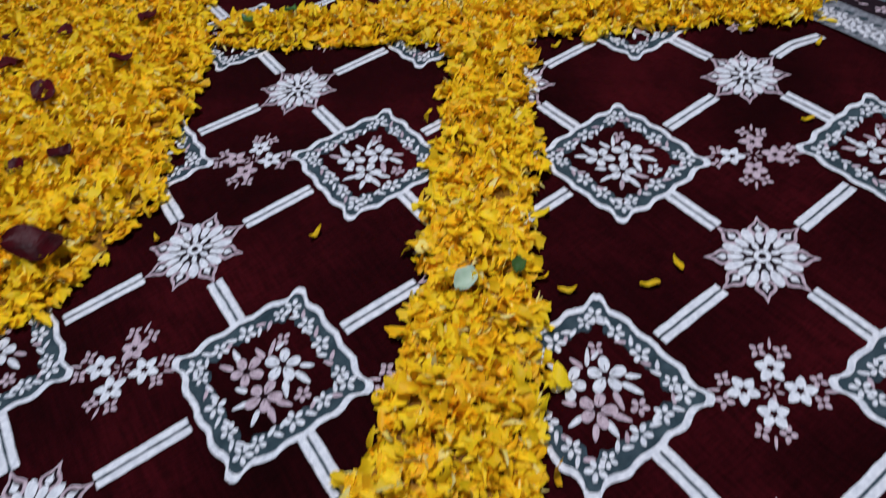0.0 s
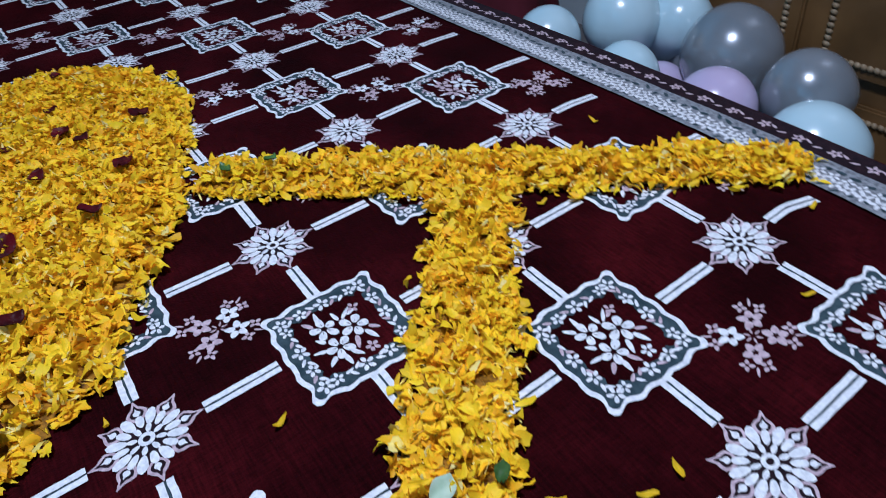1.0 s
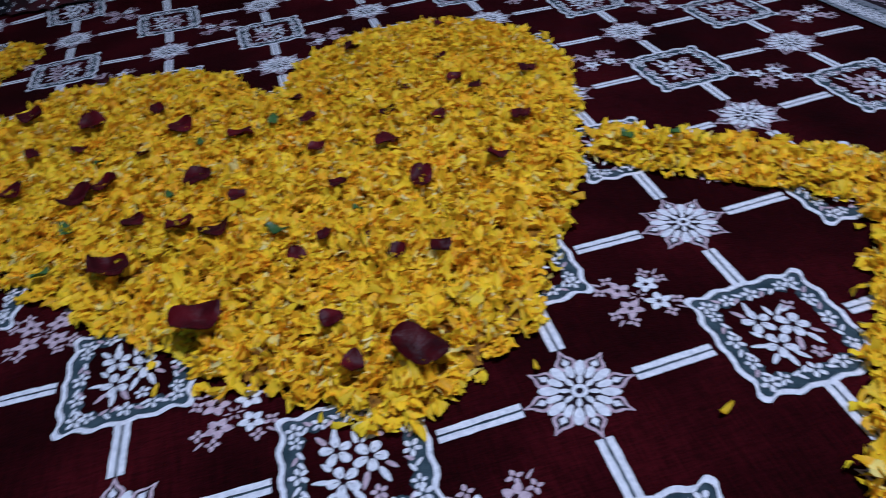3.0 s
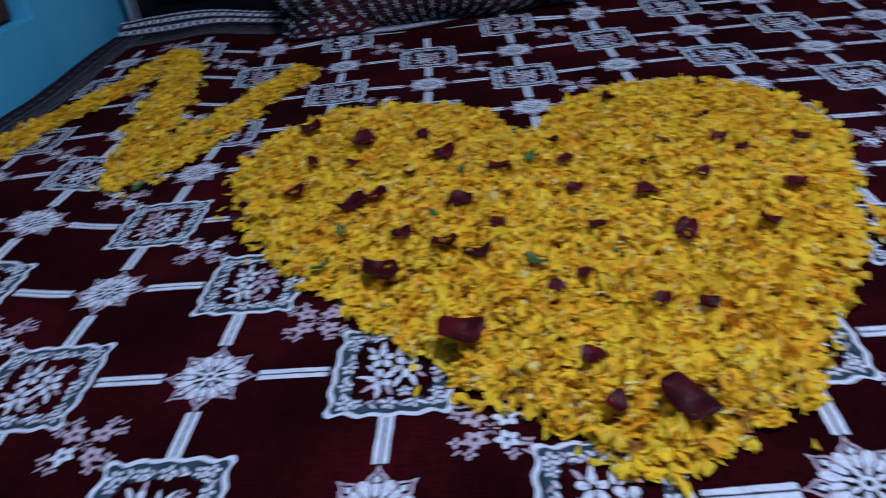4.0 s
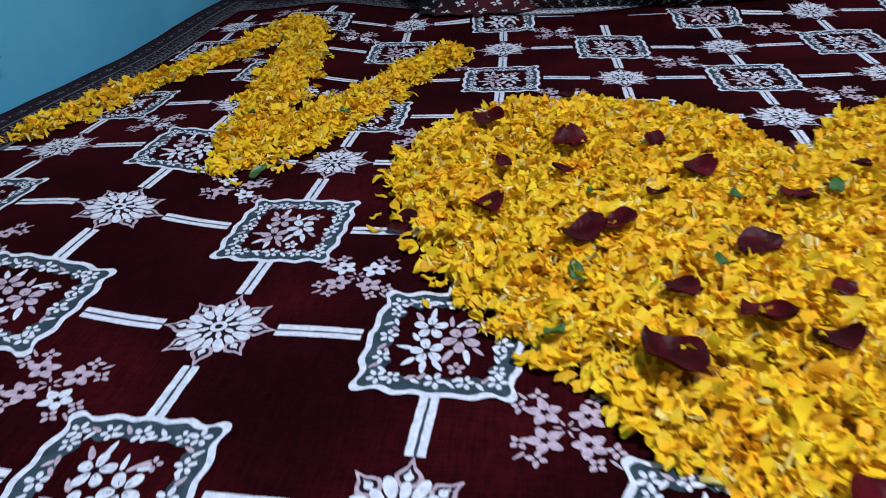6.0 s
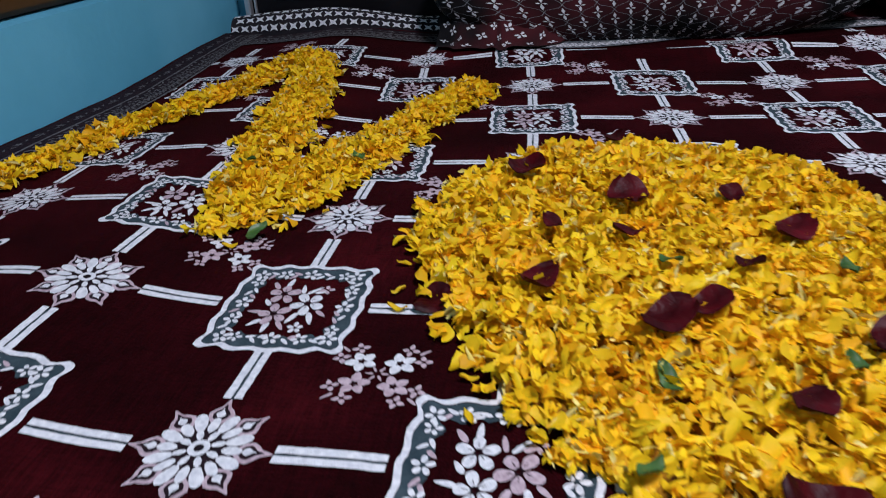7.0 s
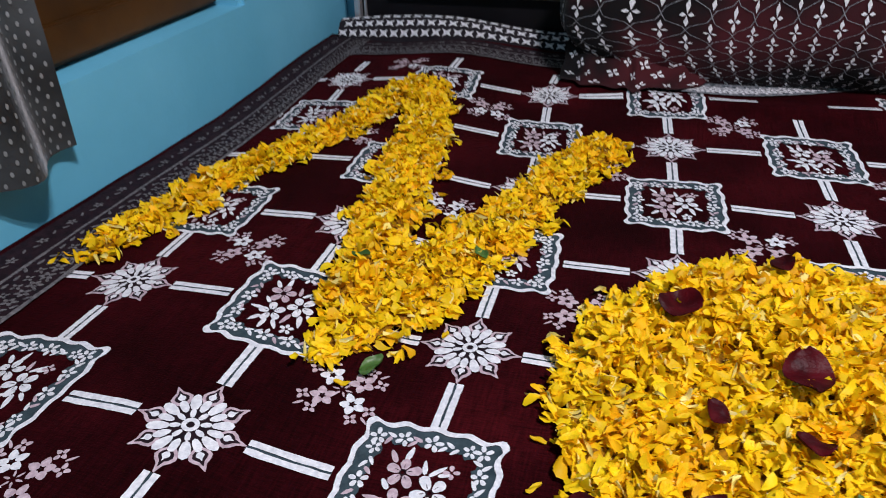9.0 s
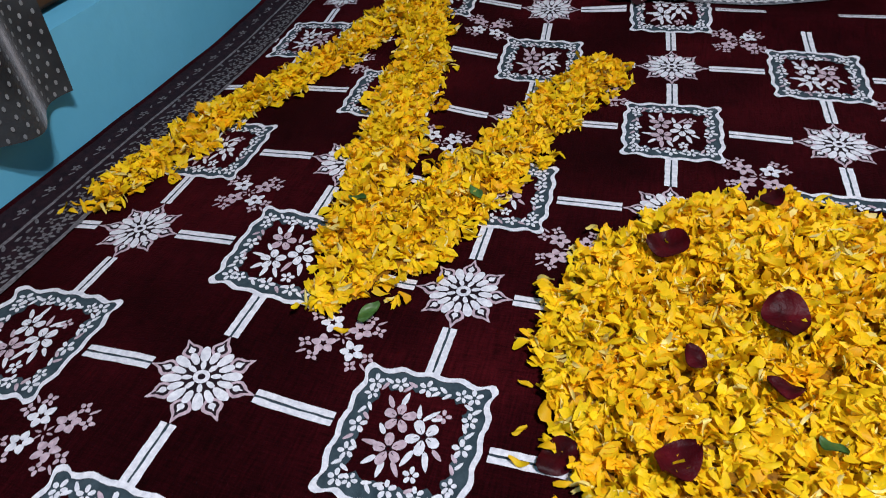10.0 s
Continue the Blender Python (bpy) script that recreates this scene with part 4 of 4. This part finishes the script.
T_STROKES = ((0.172, 0.272, 0.040, 0.320, 0.150, 0.044), (0.320, 0.150, 0.044, 0.470, 0.022, 0.040), (0.470, 0.022, 0.040, 0.602, -0.086, 0.040),
             (0.350, 0.070, 0.046, 0.300, 0.004, 0.045), (0.300, 0.004, 0.045, 0.246, -0.065, 0.048), (0.246, -0.065, 0.048, 0.188, -0.130, 0.043),
             (0.188, -0.130, 0.045, 0.152, -0.176, 0.050), (0.152, -0.176, 0.050, 0.096, -0.244, 0.055), (0.096, -0.244, 0.055, 0.010, -0.322, 0.060))
N_STROKES = ((-1.012, 0.602, 0.022, -1.004, 0.665, 0.033), (-1.004, 0.665, 0.033, -0.972, 0.795, 0.034), (-0.972, 0.795, 0.034, -0.922, 0.890, 0.034), (-0.922, 0.890, 0.034, -0.880, 1.020, 0.036),
             (-0.880, 1.020, 0.036, -0.850, 1.085, 0.050), (-0.848, 1.085, 0.052, -0.792, 0.980, 0.036), (-0.792, 0.980, 0.036, -0.782, 0.850, 0.040), (-0.782, 0.850, 0.040, -0.764, 0.740, 0.040), (-0.764, 0.740, 0.040, -0.742, 0.530, 0.024),
             (-0.742, 0.530, 0.024, -0.706, 0.620, 0.048), (-0.706, 0.620, 0.048, -0.672, 0.715, 0.045), (-0.672, 0.715, 0.045, -0.638, 0.800, 0.036), (-0.638, 0.800, 0.036, -0.574, 0.968, 0.040))


def petal_heap(name, label, depth, bounds, high, per_m2, seed):
    ob = thing(name, label, "petals", kind="stuff")
    x0, x1, y0, y1 = bounds
    rnd = random.Random(seed)

    def pile(x, y, d):
        return high * min(1.0, max(0.0, d + 0.004) / 0.035) ** 0.6 * (0.85 + 0.35 * noise.noise((x * 14, y * 14, seed)) + 0.30 * noise.noise((x * 48, y * 48, seed)))
    nx, ny = int((x1 - x0) / 0.008), int((y1 - y0) / 0.008)
    keep, verts, faces = {}, [], []
    for j in range(ny):
        for i in range(nx):
            x, y = x0 + 0.008 * (i + 0.5), y0 + 0.008 * (j + 0.5)
            if depth(x, y) > 0.014:
                ids = []
                for a, b in ((0, 0), (1, 0), (1, 1), (0, 1)):
                    key = (i + a, j + b)
                    if key not in keep:
                        px, py = x0 + 0.008 * key[0], y0 + 0.008 * key[1]
                        keep[key] = len(verts)
                        d = depth(px, py)
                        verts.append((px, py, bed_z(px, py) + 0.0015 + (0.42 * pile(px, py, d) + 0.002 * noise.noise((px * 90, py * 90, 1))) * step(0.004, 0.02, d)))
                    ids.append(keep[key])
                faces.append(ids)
    # dark-coloured bed of petals; stands in for shade between the loose ones
    part("shade_packed_petals", verts, faces, M_PACK_SHADE, ob, "packed lower layer of petals, coloured dark as the shade in the gaps", smooth=True)
    rows = []
    tries = int(per_m2 * (x1 - x0) * (y1 - y0))
    while tries > 0:
        x, y = rnd.uniform(x0, x1), rnd.uniform(y0, y1)
        # torn florets: a few petals still fanning out from one base, among single ones
        fan = rnd.choice((3, 4, 5, 6)) if rnd.random() < 0.22 else 1
        tries -= fan
        d = depth(x, y) - 0.007 + 0.009 * noise.noise((x * 34, y * 34, seed + 3.0)) + 0.005 * noise.noise((x * 90, y * 90, 7.0))
        if d < 0 and not (d > -0.017 and rnd.random() < 0.16 * (1 + d / 0.017)):
            continue
        h, z0 = pile(x, y, d), bed_z(x, y) + 0.002
        inner = d > 0.02
        level = rnd.uniform(0.40, 1.08) if inner else rnd.uniform(0.0, 1.0)
        yaw = rnd.uniform(0, 2 * math.pi)
        for q in range(fan):
            a = yaw + (q - (fan - 1) / 2) * rnd.uniform(0.25, 0.5)
            o = 0.006 if fan > 1 else 0.0
            rows.append((x + o * math.cos(a), y + o * math.sin(a), z0 + h * level + 0.0008 * q, (0.70 if inner else 0.45) * (0.6 if fan > 1 else 1), z0, a))
    petal_cloud("loose_petals", ob, np.array(rows), seed)
    return ob


petal_heap("marigold_heart", "heart of yellow marigold petals laid on the bedspread", heart_depth, (-0.60, 0.24, -0.05, 0.78), 0.021, 72000, 1)
petal_heap("marigold_letter_t", "letter T of yellow marigold petals laid on the bedspread", lambda x, y: along(x, y, T_STROKES), (-0.08, 0.64, -0.42, 0.38), 0.018, 72000, 2)
petal_heap("marigold_letter_n", "letter N of yellow marigold petals laid on the bedspread", lambda x, y: along(x, y, N_STROKES), (-1.095, -0.50, 0.48, 1.18), 0.018, 72000, 3)


def lone_petal(x, y, z, size, yaw, mat, name, label, category, group, broad, curl, tilt):
    """One broad curled petal or leaf of two thin skins."""
    n, m = 10, 6
    verts, faces = [], []
    rnd = random.Random(int(abs(x * 7919 + y * 104729) * 100))
    wob = rnd.uniform(0, 6)
    for lay in (0, 1):
        for i in range(n + 1):
            t = i / n
            w = broad * size * 0.5 * (math.sin(math.pi * min(1, t * 0.97 + 0.02)) ** 0.55) * (0.75 + 0.35 * t)
            for j in range(m + 1):
                s = -1 + 2 * j / m
                px, py = (t - 0.5) * size, s * w
                pz = curl * size * ((t - 0.5) ** 2 + 0.8 * (s * w / size) ** 2) + 0.09 * size * math.sin(3 * s + wob + 5 * t) * abs(s) + 0.03 * size * math.sin(9 * t + wob)
                verts.append((px, py, pz + lay * 0.0006))
    k = (n + 1) * (m + 1)
    for lay in (0, 1):
        for i in range(n):
            for j in range(m):
                a = lay * k + i * (m + 1) + j
                q = (a, a + 1, a + m + 2, a + m + 1)
                faces.append(q if lay == 0 else tuple(reversed(q)))
    ob = thing(name, label, category, verts, faces, mat, group=group, smooth=True)
    rot = pose(0, 0, 0, tilt * rnd.uniform(-1, 1), tilt * rnd.uniform(-1, 1), yaw).to_3x3()
    low = min((rot @ Vector(v)).z for v in verts)
    ob.matrix_basis = Matrix.Translation((x, y, z - low)) @ rot.to_4x4()
    return ob


# rose petals: large ones by their size, small ones scattered between
LARGE_ROSES = ((-0.395, 0.567, 40), (-0.342, 0.242, 44), (-0.262, 0.143, 46), (-0.481, 0.632, 36), (-0.285, 0.506, 34), (-0.215, 0.454, 36), (-0.187, 0.571, 33), (-0.054, 0.644, 30), (-0.388, 0.383, 42), (-0.361, 0.400, 32),
               (-0.264, 0.374, 34), (-0.464, 0.430, 34), (-0.278, 0.286, 38), (-0.246, 0.265, 33), (-0.044, 0.270, 34), (-0.061, 0.360, 33), (-0.099, 0.050, 48), (0.135, 0.457, 29), (0.088, 0.345, 29), (-0.326, 0.316, 26))
SMALL_ROSES = ((-0.315, 0.568), (-0.325, 0.456), (-0.401, 0.500), (-0.457, 0.514), (-0.224, 0.320), (-0.124, 0.302), (-0.135, 0.385), (-0.015, 0.481), (-0.046, 0.429), (0.064, 0.443), (0.050, 0.550), (0.078, 0.660), (0.005, 0.389), (-0.157, 0.107),
               (-0.148, 0.219), (-0.112, 0.199), (-0.054, 0.158), (-0.149, 0.054), (-0.137, 0.463), (-0.146, 0.522), (0.047, 0.472), (0.037, 0.277), (-0.176, 0.198), (-0.091, 0.166), (-0.397, 0.712))
for x, y, s in (*LARGE_ROSES, *((a, b, random.uniform(17, 25)) for a, b in SMALL_ROSES)):
    lone_petal(x, y, bed_z(x, y) + 0.007 + 0.0165 * step(0.0, 0.035, heart_depth(x, y)), s / 1000 * 0.94, random.uniform(0, 360), M_ROSE, "rose_petal", "dark red rose petal lying on the marigold heart", "petal", "rose petals on the heart", random.uniform(0.75, 1.0), random.uniform(0.25, 0.95), 12)
lone_petal(-0.536, 0.428, bed_z(-0.536, 0.428) + 0.002, 0.030, 40, M_ROSE, "rose_petal", "dark red rose petal lying beside the marigold heart", "petal", "rose petals on the heart", 0.85, 0.5, 10)

for x, y, s in ((-0.189, 0.247, 24), (-0.112, 0.249, 16), (-0.177, 0.484, 22), (-0.393, 0.332, 22), (-0.107, 0.071, 18), (-0.408, 0.270, 20), (0.172, 0.262, 20), (0.215, 0.246, 20), (-0.375, 0.463, 18), (-0.262, 0.458, 19), (-0.293, 0.353, 18), (0.179, -0.193, 20), (-0.701, 0.521, 22), (-0.655, 0.686, 20), (-0.755, 0.640, 17)):
    lone_petal(x, y, bed_z(x, y) + 0.006 + 0.0145 * step(0.0, 0.03, max(heart_depth(x, y), along(x, y, T_STROKES), along(x, y, N_STROKES))), s / 1000, random.uniform(0, 360), M_LEAF, "leaf_bit", "small green leaf bit among yellow petals", "leaf", "leaf bits among the petals", 0.55, random.uniform(0.2, 0.6), 14)
lone_petal(0.139, -0.184, bed_z(0.139, -0.184) + 0.021, 0.024, 30, M_PALELEAF, "calyx", "pale green flower base among yellow petals", "leaf", "leaf bits among the petals", 0.7, 0.8, 10)

STRAYS = ((0.084, -0.059), (0.247, -0.252), (0.276, -0.251), (0.199, -0.221), (0.570, -0.147), (0.394, 0.018), (0.537, 0.098), (-0.564, 0.444), (-0.568, 0.484), (-0.717, 0.501), (-0.659, 0.577), (-0.502, 0.348), (-0.498, 0.315), (0.47, -0.21), (-0.56, 0.42), (-0.30, 0.10), (-0.02, 0.02))
for x, y in STRAYS:
    lone_petal(x, y, bed_z(x, y) + 0.002, random.uniform(0.011, 0.015), random.uniform(0, 360), M_MARI, "marigold_petal", "stray yellow marigold petal on the bedspread", "petal", "stray marigold petals", 0.36, random.uniform(0.3, 1.0), 10)
